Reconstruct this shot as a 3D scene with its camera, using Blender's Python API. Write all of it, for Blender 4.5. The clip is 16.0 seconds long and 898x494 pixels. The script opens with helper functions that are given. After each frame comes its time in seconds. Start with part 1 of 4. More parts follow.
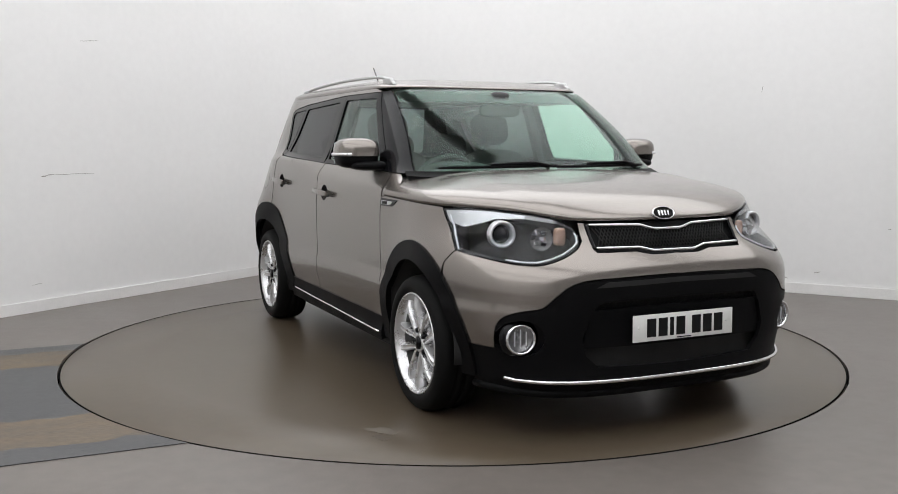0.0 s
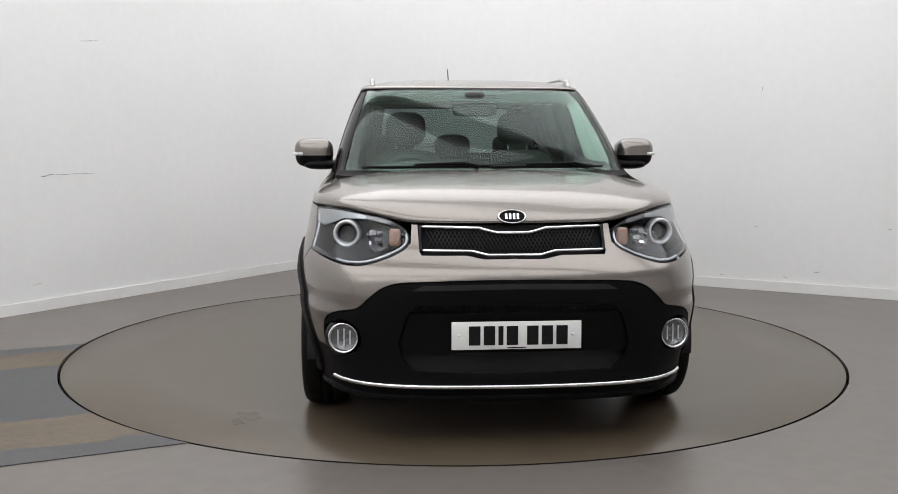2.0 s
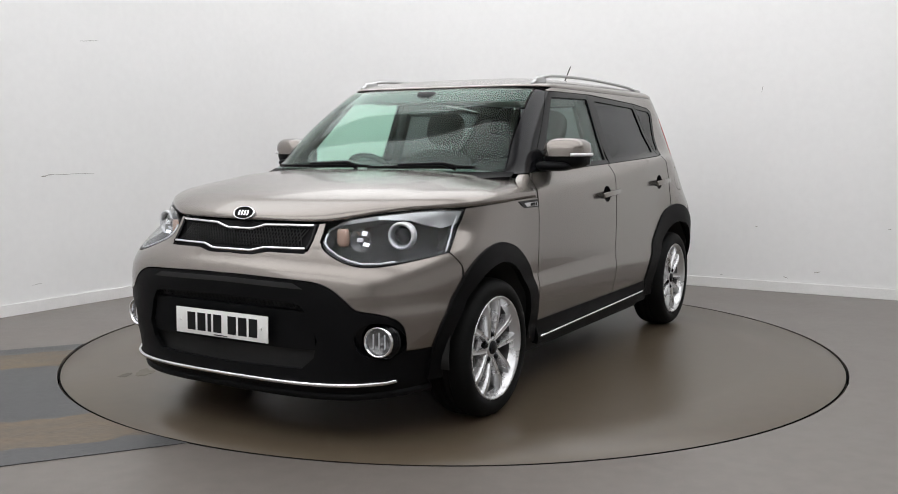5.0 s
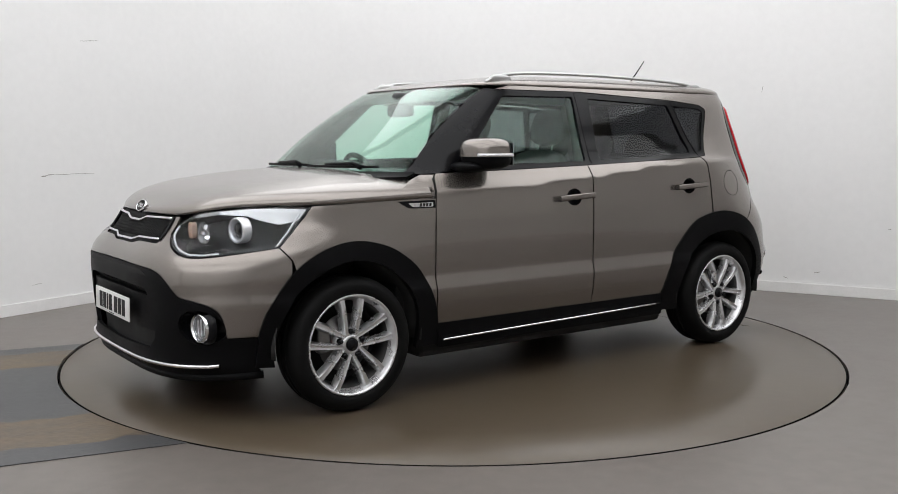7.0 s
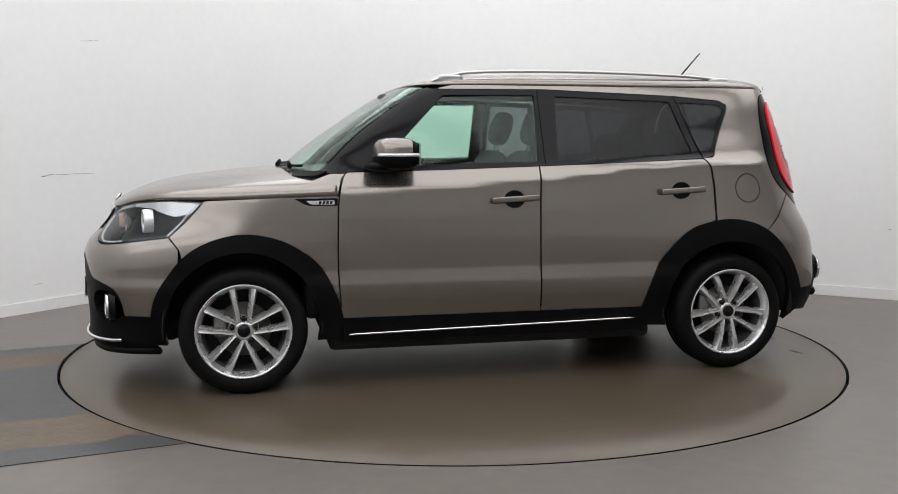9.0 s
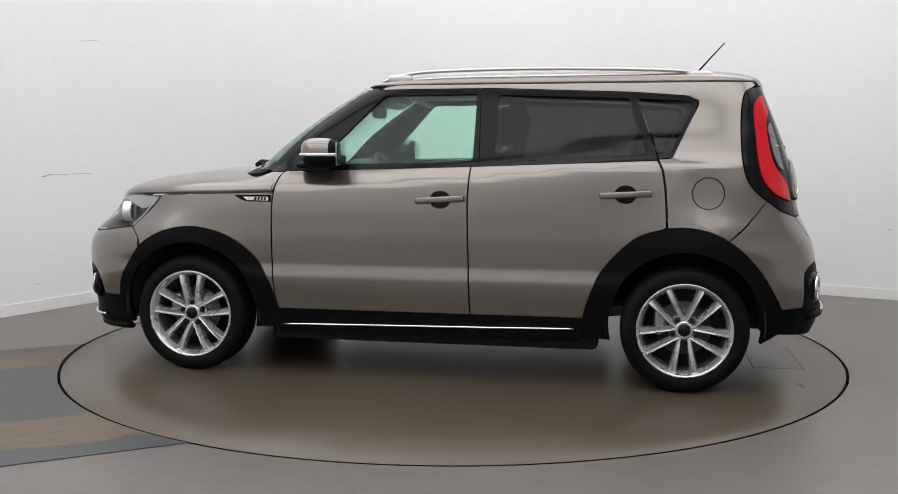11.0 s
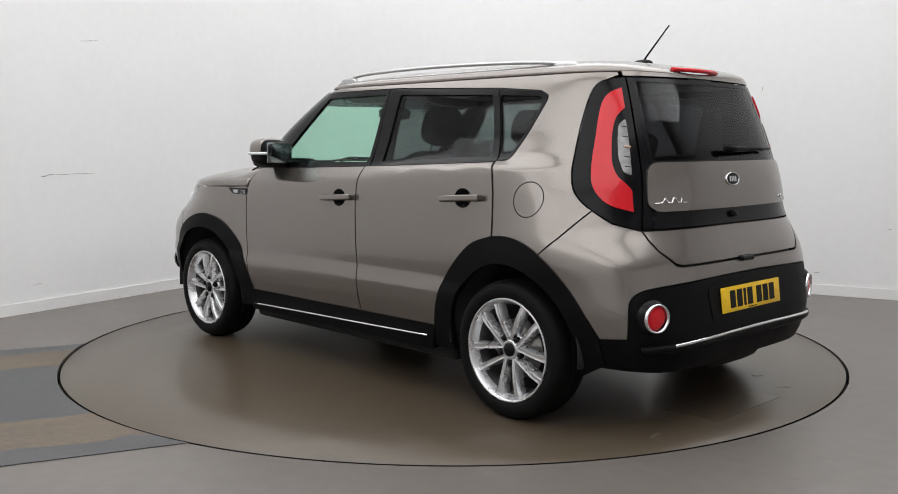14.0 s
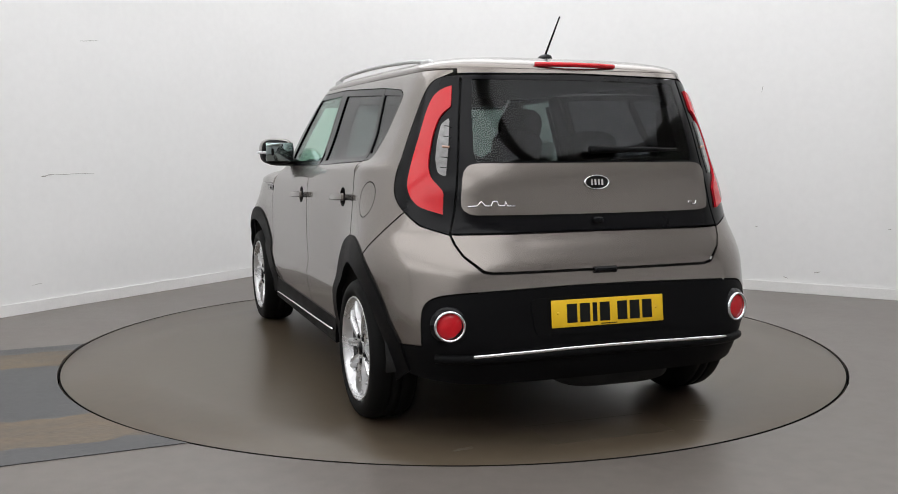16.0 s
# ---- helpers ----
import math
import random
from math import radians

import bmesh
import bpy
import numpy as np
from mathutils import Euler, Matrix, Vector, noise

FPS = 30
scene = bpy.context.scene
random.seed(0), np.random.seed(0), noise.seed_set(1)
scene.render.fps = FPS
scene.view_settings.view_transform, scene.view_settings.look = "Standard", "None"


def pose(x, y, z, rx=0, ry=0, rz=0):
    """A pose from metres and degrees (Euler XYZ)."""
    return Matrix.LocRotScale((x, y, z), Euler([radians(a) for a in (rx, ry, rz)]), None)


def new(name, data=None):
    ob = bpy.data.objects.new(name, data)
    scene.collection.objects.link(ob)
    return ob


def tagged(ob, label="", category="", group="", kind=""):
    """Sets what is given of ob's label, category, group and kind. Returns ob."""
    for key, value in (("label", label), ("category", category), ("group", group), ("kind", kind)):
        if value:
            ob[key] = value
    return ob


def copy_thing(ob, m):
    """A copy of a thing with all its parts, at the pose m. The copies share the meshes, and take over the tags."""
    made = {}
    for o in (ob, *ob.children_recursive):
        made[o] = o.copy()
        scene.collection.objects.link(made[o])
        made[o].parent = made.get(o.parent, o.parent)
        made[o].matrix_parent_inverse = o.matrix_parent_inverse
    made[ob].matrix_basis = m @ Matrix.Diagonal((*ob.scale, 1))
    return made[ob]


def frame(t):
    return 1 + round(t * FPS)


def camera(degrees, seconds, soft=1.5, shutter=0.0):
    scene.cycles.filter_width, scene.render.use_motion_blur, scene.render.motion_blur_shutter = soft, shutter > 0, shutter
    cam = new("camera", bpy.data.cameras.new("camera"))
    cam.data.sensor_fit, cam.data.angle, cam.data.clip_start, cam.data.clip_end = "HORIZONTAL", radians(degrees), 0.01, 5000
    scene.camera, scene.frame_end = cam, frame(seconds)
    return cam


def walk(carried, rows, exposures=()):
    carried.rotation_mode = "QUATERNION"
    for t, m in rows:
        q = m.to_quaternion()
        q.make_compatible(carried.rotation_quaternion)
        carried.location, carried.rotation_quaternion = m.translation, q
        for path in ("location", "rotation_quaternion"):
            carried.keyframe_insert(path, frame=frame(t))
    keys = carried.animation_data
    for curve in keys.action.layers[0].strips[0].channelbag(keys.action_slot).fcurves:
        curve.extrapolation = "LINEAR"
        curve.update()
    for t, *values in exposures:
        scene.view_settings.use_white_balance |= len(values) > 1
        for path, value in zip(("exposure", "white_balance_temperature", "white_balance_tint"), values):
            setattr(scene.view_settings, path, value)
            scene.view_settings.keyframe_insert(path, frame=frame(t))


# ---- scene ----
# ---- camera: it stands still ----
cam = camera(50.46, 16.0, soft=0.9)
EYE = pose(0, -5.814, 1.235, 83.755, 0, 0.22)
walk(cam, [(0.0, EYE), (16.0, EYE)])

# the heading of the turntable, in degrees, over time in seconds
HEADING = [(0.0, -64.54), (0.5, -68.1), (1.0, -73.54), (1.5, -79.2), (2.0, -85.35), (2.5, -91.0), (3.0, -97.1), (3.5, -102.77), (4.0, -108.88), (4.5, -114.49), (5, -120.37), (5.5, -126.27), (6, -132.17), (6.5, -138.06), (7.0, -143.88), (7.5, -149.5), (8.0, -155.58), (8.5, -161.21), (9.0, -167.3), (9.5, -173.12), (10, -178.93), (10.5, -184.74), (11, -190.55), (11.5, -196.35), (12.0, -202.25), (12.5, -207.96), (13.0, -213.91), (13.5, -219.6), (14.0, -225.73), (14.5, -231.33), (15.0, -237.41), (15.5, -243.1), (16.0, -249.22)]
CAR_AT = (-0.037, 0.087, 0.009)  # the car's middle from the turntable's axis, and its ride height
TABLE_R = 2.268

# ---- world and exposure ----
world = bpy.data.worlds.new("world")
world.use_nodes = True
world.node_tree.nodes["Background"].inputs[0].default_value = (0.6, 0.65, 0.7, 1)
world.node_tree.nodes["Background"].inputs[1].default_value = 0.05
scene.world = world
scene.view_settings.exposure = 0.0
LAMP = 2.06  # glow of the ceiling lights' diffusers


# ---- materials ----
def mat(name, color, rough=0.5, metal=0.0, coat=0.0, vary=0.08, scale=6.0, bump=0.0, bump_scale=200.0, spec=0.5, rough_vary=0.1, tint=None, emit=0.0, trans=0.0, streak=None):
    """A node material: base colour with two scales of variation, fine relief and uneven gloss."""
    m = bpy.data.materials.new(name)
    m.use_nodes = True
    nt = m.node_tree
    b = nt.nodes["Principled BSDF"]
    b.inputs["Roughness"].default_value, b.inputs["Metallic"].default_value = rough, metal
    b.inputs["Coat Weight"].default_value, b.inputs["Coat Roughness"].default_value = coat, 0.04
    b.inputs["Specular IOR Level"].default_value = spec
    b.inputs["Transmission Weight"].default_value = trans
    if emit:
        b.inputs["Emission Color"].default_value, b.inputs["Emission Strength"].default_value = (*(tint or color), 1), emit
    pos = nt.nodes.new("ShaderNodeTexCoord").outputs["Object"]
    if streak:
        mp = nt.nodes.new("ShaderNodeMapping")
        turn = nt.nodes.new("ShaderNodeMapping")
        turn.inputs["Rotation"].default_value = (0, 0, streak[3])
        nt.links.new(pos, turn.inputs["Vector"])
        mp.inputs["Scale"].default_value = streak[:3]
        nt.links.new(turn.outputs["Vector"], mp.inputs["Vector"])
        pos = mp.outputs["Vector"]
    big, fine = nt.nodes.new("ShaderNodeTexNoise"), nt.nodes.new("ShaderNodeTexNoise")
    big.inputs["Scale"].default_value, big.inputs["Detail"].default_value = scale, 6
    fine.inputs["Scale"].default_value, fine.inputs["Detail"].default_value = scale * 14, 3
    for n in (big, fine):
        nt.links.new(pos, n.inputs["Vector"])
    add = nt.nodes.new("ShaderNodeMath")
    add.operation = "ADD"
    nt.links.new(big.outputs["Fac"], add.inputs[0]), nt.links.new(fine.outputs["Fac"], add.inputs[1])
    ramp = nt.nodes.new("ShaderNodeMapRange")
    ramp.inputs["From Min"].default_value, ramp.inputs["From Max"].default_value = 0.6, 1.4
    nt.links.new(add.outputs[0], ramp.inputs["Value"])
    mix = nt.nodes.new("ShaderNodeMix")
    mix.data_type = "RGBA"
    mix.inputs["A"].default_value = (*[c * (1 - vary) for c in color], 1)
    mix.inputs["B"].default_value = (*[min(1, c * (1 + vary)) for c in (tint if tint and not emit else color)], 1)
    nt.links.new(ramp.outputs[0], mix.inputs["Factor"])
    nt.links.new(mix.outputs["Result"], b.inputs["Base Color"])
    if rough_vary:
        r = nt.nodes.new("ShaderNodeMapRange")
        r.inputs["From Min"].default_value, r.inputs["From Max"].default_value = 0.3, 0.7
        r.inputs["To Min"].default_value, r.inputs["To Max"].default_value = rough * (1 - rough_vary), min(1, rough * (1 + rough_vary))
        nt.links.new(big.outputs["Fac"], r.inputs["Value"]), nt.links.new(r.outputs[0], b.inputs["Roughness"])
    if bump:
        bn, bp = nt.nodes.new("ShaderNodeTexNoise"), nt.nodes.new("ShaderNodeBump")
        bn.inputs["Scale"].default_value = bump_scale
        bp.inputs["Strength"].default_value, bp.inputs["Distance"].default_value = bump, 0.002
        nt.links.new(pos, bn.inputs["Vector"]), nt.links.new(bn.outputs["Fac"], bp.inputs["Height"]), nt.links.new(bp.outputs[0], b.inputs["Normal"])
    return m


def pane_mat(name, tint, rough=0.01, base=0.02):
    """Tinted automotive glass: what is behind shows through the tint, with gloss that grows towards grazing."""
    m = bpy.data.materials.new(name)
    m.use_nodes = True
    nt = m.node_tree
    nt.nodes.remove(nt.nodes["Principled BSDF"])
    t, g, f, x, pw, sc = (nt.nodes.new(k) for k in ("ShaderNodeBsdfTransparent", "ShaderNodeBsdfGlossy", "ShaderNodeLayerWeight", "ShaderNodeMixShader", "ShaderNodeMath", "ShaderNodeMath"))
    t.inputs["Color"].default_value = (*tint, 1)
    g.inputs["Roughness"].default_value = rough
    f.inputs["Blend"].default_value = 0.5
    pw.operation, pw.inputs[1].default_value = "POWER", 5.0
    sc.operation, sc.inputs[1].default_value, sc.inputs[2].default_value = "MULTIPLY_ADD", 0.85, base
    nt.links.new(f.outputs["Facing"], pw.inputs[0]), nt.links.new(pw.outputs[0], sc.inputs[0]), nt.links.new(sc.outputs[0], x.inputs["Fac"])
    nt.links.new(t.outputs[0], x.inputs[1]), nt.links.new(g.outputs[0], x.inputs[2])
    nt.links.new(x.outputs[0], nt.nodes["Material Output"].inputs["Surface"])
    return m


PAINT = mat("titanium_metallic_paint", (.234, .211, .193), .24, .80, .45, .02, 3, rough_vary=0)
CLAD = mat("black_textured_plastic", (.0045, .0045, .005), .46, 0, 0, .2, 8, .25, 700, spec=.07)
GLOSSBLACK = mat("gloss_black_trim", (.005, .005, .006), .15, 0, 0, .1, 5, spec=.16)
DARK = mat("dark_underside", (.008, .008, .008), .8, vary=.2)
CHROME = mat("chrome", (.78, .78, .80), .1, 1, vary=.03)
SATIN = mat("satin_silver_rail", (.50, .50, .50), .3, 1, vary=.05)
ALLOY = mat("silver_alloy_paint", (.60, .60, .61), .28, .75, .6, .04, 10)
# barrel colour far below ALLOY: the shade between the spokes is painted in
BARREL = mat("shade_dark_rim_barrel", (.11, .11, .11), .5, .5, vary=.15)
DISC = mat("brushed_iron_brake_disc", (.30, .29, .28), .4, .9, vary=.15)
RUBBER = mat("tyre_rubber", (.005, .005, .005), .6, vary=.15, bump=.2, bump_scale=300, spec=.10)
GLASS = pane_mat("green_tinted_glass", (.83, .955, .90))
SHADE = pane_mat("dark_privacy_glass", (.40, .41, .42))
CLEAR = pane_mat("clear_lamp_cover", (.96, .97, .98), base=0.012)
LAMPBLACK = mat("dark_grey_lamp_bezel", (.014, .014, .015), .3, vary=.1, spec=.25)
REFLECT = mat("silvered_reflector", (.72, .72, .74), .3, .45, vary=.1, scale=60)
SMOKY = mat("smoky_reversing_lens", (.22, .215, .215), .22, .3, coat=.6, vary=.35, scale=45)
AMBER = mat("amber_indicator_lens", (.46, .29, .22), .25, coat=.5)
REDLENS = mat("red_lamp_lens", (.58, .010, .018), .18, coat=.2, vary=.04, scale=14, spec=.35)
REDDEEP = mat("deep_red_reflector", (.32, .008, .014), .14, coat=1, vary=.2, scale=40)
FABRIC = mat("charcoal_seat_fabric", (.045, .045, .047), .9, vary=.2, scale=40)
TRIM = mat("dark_interior_plastic", (.04, .04, .042), .6, vary=.15)
LINER = mat("grey_headlining", (.42, .42, .40), .9, vary=.08)
WHITEPLATE = mat("white_reflective_plate", (.76, .76, .74), .4, vary=.04, scale=30)
YELLOWPLATE = mat("yellow_reflective_plate", (.80, .50, .010), .4, vary=.05, scale=30)
INK = mat("black_plate_ink", (.010, .010, .010), .5, spec=.12)
WALL = mat("white_painted_wall", (.80, .795, .79), .6, vary=.025, scale=1.2, bump=.15, bump_scale=90)
BASEBOARD = mat("white_gloss_skirting", (.78, .77, .76), .4, vary=.04, scale=5)
CEILING = mat("white_ceiling_paint", (.80, .80, .79), .8, vary=.03)
DIFFUSER = mat("lit_diffuser", (.9, .9, .9), .6, emit=LAMP, tint=(.972, .983, 1.0))
FRAME = mat("white_enamelled_frame", (.75, .75, .75), .4)
SCUFF = mat("grey_scuff", (.34, .33, .31), .7, vary=.3, scale=30)


def floor_mat(name, a, b, rough, stain, vary=.07, relief=.12, uneven=.12):
    """Sealed concrete: cloudy colour, worn patches, fine grit and an uneven sheen."""
    m = mat(name, a, rough, vary=vary, scale=.9, bump=relief, bump_scale=240, tint=b, rough_vary=uneven)
    nt = m.node_tree
    bsdf = nt.nodes["Principled BSDF"]
    old = bsdf.inputs["Base Color"].links[0].from_socket
    pos = nt.nodes.new("ShaderNodeTexCoord").outputs["Object"]
    n, r, x = nt.nodes.new("ShaderNodeTexNoise"), nt.nodes.new("ShaderNodeMapRange"), nt.nodes.new("ShaderNodeMix")
    n.inputs["Scale"].default_value, n.inputs["Detail"].default_value, n.inputs["Distortion"].default_value = 2.0, 3, .3
    r.inputs["From Min"].default_value, r.inputs["From Max"].default_value, r.inputs["To Max"].default_value = .42, .82, .25
    x.data_type = "RGBA"
    x.inputs["B"].default_value = (*stain, 1)
    nt.links.new(pos, n.inputs["Vector"]), nt.links.new(n.outputs["Fac"], r.inputs["Value"]), nt.links.new(r.outputs[0], x.inputs["Factor"])
    nt.links.new(old, x.inputs["A"]), nt.links.new(x.outputs["Result"], bsdf.inputs["Base Color"])
    return m


FLOOR = floor_mat("sealed_grey_concrete", (.127, .110, .100), (.146, .128, .116), .38, (.112, .100, .092))
TABLE = floor_mat("brown_grey_turntable_coating", (.074, .0565, .038), (.085, .066, .046), .30, (.065, .049, .033), .02, 0, .03)
LANE = mat("worn_dark_slate_coating", (.027, .029, .033), .42, vary=.3, scale=1.5, streak=(1.0, 4.0, 1.0, -.428), tint=(.060, .060, .061), bump=.2, bump_scale=120)
LANEWORN = mat("brown_worn_concrete", (.050, .040, .030), .5, vary=.3, scale=1.7, streak=(1.0, 5.0, 1.0, -.428), tint=(.135, .100, .063), bump=.2, bump_scale=120)
GROOVE = mat("black_gap", (.004, .004, .004), .9, spec=.02)


# ---- mesh helpers ----
def mesh_of(name, verts, faces, smooth=True):
    me = bpy.data.meshes.new(name)
    me.from_pydata([tuple(map(float, v)) for v in verts], [], faces)
    me.validate()
    if smooth:
        me.polygons.foreach_set("use_smooth", [True] * len(me.polygons))
    return me


def part(name, data, material, parent=None, label=""):
    """Links a mesh (or a bmesh) as one object under its thing."""
    if isinstance(data, bmesh.types.BMesh):
        me = bpy.data.meshes.new(name)
        bmesh.ops.recalc_face_normals(data, faces=data.faces)
        data.to_mesh(me)
        data.free()
        data = me
    if material and not data.materials:
        data.materials.append(material)
    ob = new(name, data)
    if parent:
        ob.parent = parent
    if label:
        ob["label"] = label
    return ob


def soften(ob, angle=35):
    """Smooth shading, but for edges sharper than the angle."""
    me = ob.data
    me.polygons.foreach_set("use_smooth", [True] * len(me.polygons))
    me.set_sharp_from_angle(angle=radians(angle))
    return ob


def box(size, at=(0, 0, 0), bevel=0.0, m=None, segments=2):
    bm = bmesh.new()
    bmesh.ops.create_cube(bm, size=1)
    bmesh.ops.scale(bm, vec=size, verts=bm.verts)
    if bevel:
        bmesh.ops.bevel(bm, geom=bm.edges[:], offset=bevel, segments=segments, profile=.5, affect="EDGES")
    bmesh.ops.transform(bm, matrix=Matrix.Translation(at) @ (m or Matrix()), verts=bm.verts)
    return bm


def lathe(profile, segs=64, axis="y", closed=False):
    """Turns (radius, along) pairs about an axis."""
    verts, faces, n = [], [], len(profile)
    for i in range(segs):
        c, s = math.cos(2 * math.pi * i / segs), math.sin(2 * math.pi * i / segs)
        for r, h in profile:
            verts.append({"y": (r * c, h, r * s), "z": (r * c, r * s, h), "x": (h, r * c, r * s)}[axis])
    for i in range(segs):
        for j in range(n if closed else n - 1):
            a, b, k = i * n, (i + 1) % segs * n, (j + 1) % n
            faces.append((a + j, a + k, b + k, b + j))
    return mesh_of("lathe", verts, faces)


def tube(path, radius, segs=10, flat=1.0, up=(0, 0, 1)):
    """A bar along a path; flat squashes it along up."""
    path = [Vector(p) for p in path]
    verts, faces = [], []
    for i, p in enumerate(path):
        d = (path[min(i + 1, len(path) - 1)] - path[max(i - 1, 0)]).normalized()
        side = d.cross(Vector(up)).normalized()
        top = side.cross(d)
        r = radius(i / (len(path) - 1)) if callable(radius) else radius
        for k in range(segs):
            a = 2 * math.pi * k / segs
            verts.append(p + side * math.cos(a) * r + top * math.sin(a) * r * flat)
    for i in range(len(path) - 1):
        for k in range(segs):
            a, b = i * segs, (i + 1) * segs
            faces.append((a + k, a + (k + 1) % segs, b + (k + 1) % segs, b + k))
    faces += [tuple(range(segs))[::-1], tuple(range((len(path) - 1) * segs, len(path) * segs))]
    return mesh_of("tube", verts, faces)


def blob(size, at, n=4.0, m=None, segs=28, rings=16, bend=None):
    """A rounded block: a superellipsoid of the given full size."""
    verts, faces = [], []
    for i in range(rings + 1):
        b = -math.pi / 2 + math.pi * i / rings
        for k in range(segs):
            a = 2 * math.pi * k / segs
            v = [math.cos(b) * math.cos(a), math.cos(b) * math.sin(a), math.sin(b)]
            r = sum(abs(c) ** n for c in v) ** (-1 / n)
            p = Vector([c * r * s / 2 for c, s in zip(v, size)])
            if bend:
                p = Vector(bend(p))
            verts.append(Vector(at) + ((m or Matrix()) @ p))
    for i in range(rings):
        for k in range(segs):
            a, b2 = i * segs, (i + 1) * segs
            faces.append((a + k, a + (k + 1) % segs, b2 + (k + 1) % segs, b2 + k))
    return mesh_of("blob", verts, faces)



def curve(*pts):
    """A smooth curve through (place, value) pairs, with no overshoot."""
    xs, ys = (np.array(v, float) for v in zip(*pts))
    h, d = np.diff(xs), np.diff(ys) / np.diff(xs)
    m = np.zeros(len(xs))
    m[0], m[-1] = d[0], d[-1]
    for i in range(1, len(xs) - 1):
        if d[i - 1] * d[i] > 0:
            a, b = 2 * h[i] + h[i - 1], h[i] + 2 * h[i - 1]
            m[i] = (a + b) / (a / d[i - 1] + b / d[i])

    def value(x):
        x = np.clip(np.asarray(x, float), xs[0], xs[-1])
        i = np.clip(np.searchsorted(xs, x) - 1, 0, len(xs) - 2)
        t = (x - xs[i]) / h[i]
        return ((1 + 2 * t) * (1 - t) ** 2 * ys[i] + t * (1 - t) ** 2 * h[i] * m[i] + t * t * (3 - 2 * t) * ys[i + 1] + t * t * (t - 1) * h[i] * m[i + 1])
    return value


# the car's skin: plan outlines stacked over the height, x ahead, y to its left, z up
NOSE = curve((.15, 2.02), (.20, 2.075), (.25, 2.105), (.33, 2.10), (.5, 2.105), (.6, 2.112), (.66, 2.112), (.72, 2.095), (.765, 2.055), (.80, 2.022), (.84, 2.002), (.89, 1.978), (.95, 1.93),
             (1.0, 1.6), (1.06, 1.14), (1.085, 1.08), (1.2, .925), (1.35, .71), (1.5, .475), (1.55, .385))
TAIL = curve((.15, -1.9), (.22, -1.955), (.33, -2.0), (.42, -2.01), (.5, -2.0), (.6, -1.985), (.7, -1.968), (.8, -1.93), (.88, -1.898), (.95, -1.885), (1.06, -1.868), (1.15, -1.843), (1.3, -1.785),
             (1.5, -1.70), (1.56, -1.68))
HALF = curve((.15, .78), (.22, .825), (.3, .838), (.345, .846), (.40, .860), (.46, .871), (.52, .876), (.585, .866), (.64, .869), (.75, .872), (.86, .872), (.94, .867), (1.0, .860), (1.018, .856), (1.034, .846), (1.10, .797), (1.2, .760), (1.35, .711), (1.47, .670), (1.52, .648), (1.56, .62))
START = curve((.15, 1.1), (.95, 1.1), (1.085, .62), (1.3, .3), (1.5, -.02), (1.56, -.1))
NF = curve((.15, 3.7), (.28, 3.8), (.45, 4.0), (.6, 4.0), (.75, 3.45), (.88, 2.65), (1.0, 2.7), (1.1, 3.3), (1.5, 5.0), (1.56, 5.0))
NR = curve((.15, 4.4), (.5, 5.2), (.7, 4.8), (.88, 4.0), (1.0, 3.9), (1.12, 4.0), (1.3, 4.7), (1.5, 5.5), (1.56, 5.5))
BOW = curve((-2.1, .988), (-1.3, .987), (-.7, .995), (0, 1.0), (.6, .998), (1.2, .992), (2.1, .98))
LOW = curve((.5, 0), (.95, 1), (1.6, 1))
PLAIN = curve((.15, .78), (.22, .825), (.3, .838), (.40, .860), (.52, .876), (.64, .872), (.78, .874), (.90, .868), (1.0, .855), (1.1, .825), (1.2, .785), (1.35, .725), (1.47, .682), (1.52, .662), (1.56, .635))
BACK = curve((-2.2, 1), (-1.62, 1), (-1.25, 0), (2.2, 0))
REAR = -1.0
CREASE = curve((-2.2, 1.10), (-1.5, 1.125), (-1.2, 1.128), (-.25, 1.045), (.8, .993), (2.2, .985))
PEAK = curve((.78, 0), (.9, .35), (1.0, 1), (1.09, 1), (1.18, .4), (1.30, 0), (1.6, 0))


def half_width(x, z):
    """Half the body's width at x and z, before the corners turn in."""
    hip = np.where(x > 0, .038 * np.exp(-((x - 1.46) / .34) ** 2 - ((z - .68) / .19) ** 2), .054 * np.exp(-((x + 1.52) / .34) ** 2 - ((z - .74) / .22) ** 2))
    sharp, k = HALF(z - (CREASE(x) - 1.02) * PEAK(z)), BACK(x)
    return hip + (sharp * (1 - k) + PLAIN(z) * k) * (1 + (BOW(x) - 1) * LOW(z))


def skin(u, z, off=0.0):
    """The place at chart coordinates u (along the side, then round the corners to the middle of nose or tail) and z."""
    u, z = np.broadcast_arrays(np.asarray(u, float), np.asarray(z, float))
    xs, af, ar = START(z), NOSE(z) - START(z), REAR - TAIL(z)
    fa, ra = np.clip((u - xs) / af, 0, np.pi / 2), np.clip((REAR - u) / ar, 0, np.pi / 2)
    a, n = np.where(u > xs, fa, ra), np.where(u > xs, NF(z), NR(z))
    d = (np.sin(a) ** n + np.abs(np.cos(a)) ** n) ** (-1 / n)
    x = np.where(u > xs, xs + af * d * np.sin(a), np.where(u < REAR, REAR - ar * d * np.sin(a), u))
    wide = half_width(x, z)
    return np.stack([x, wide * np.where((u > xs) | (u < REAR), d * np.cos(a), 1), z], -1)


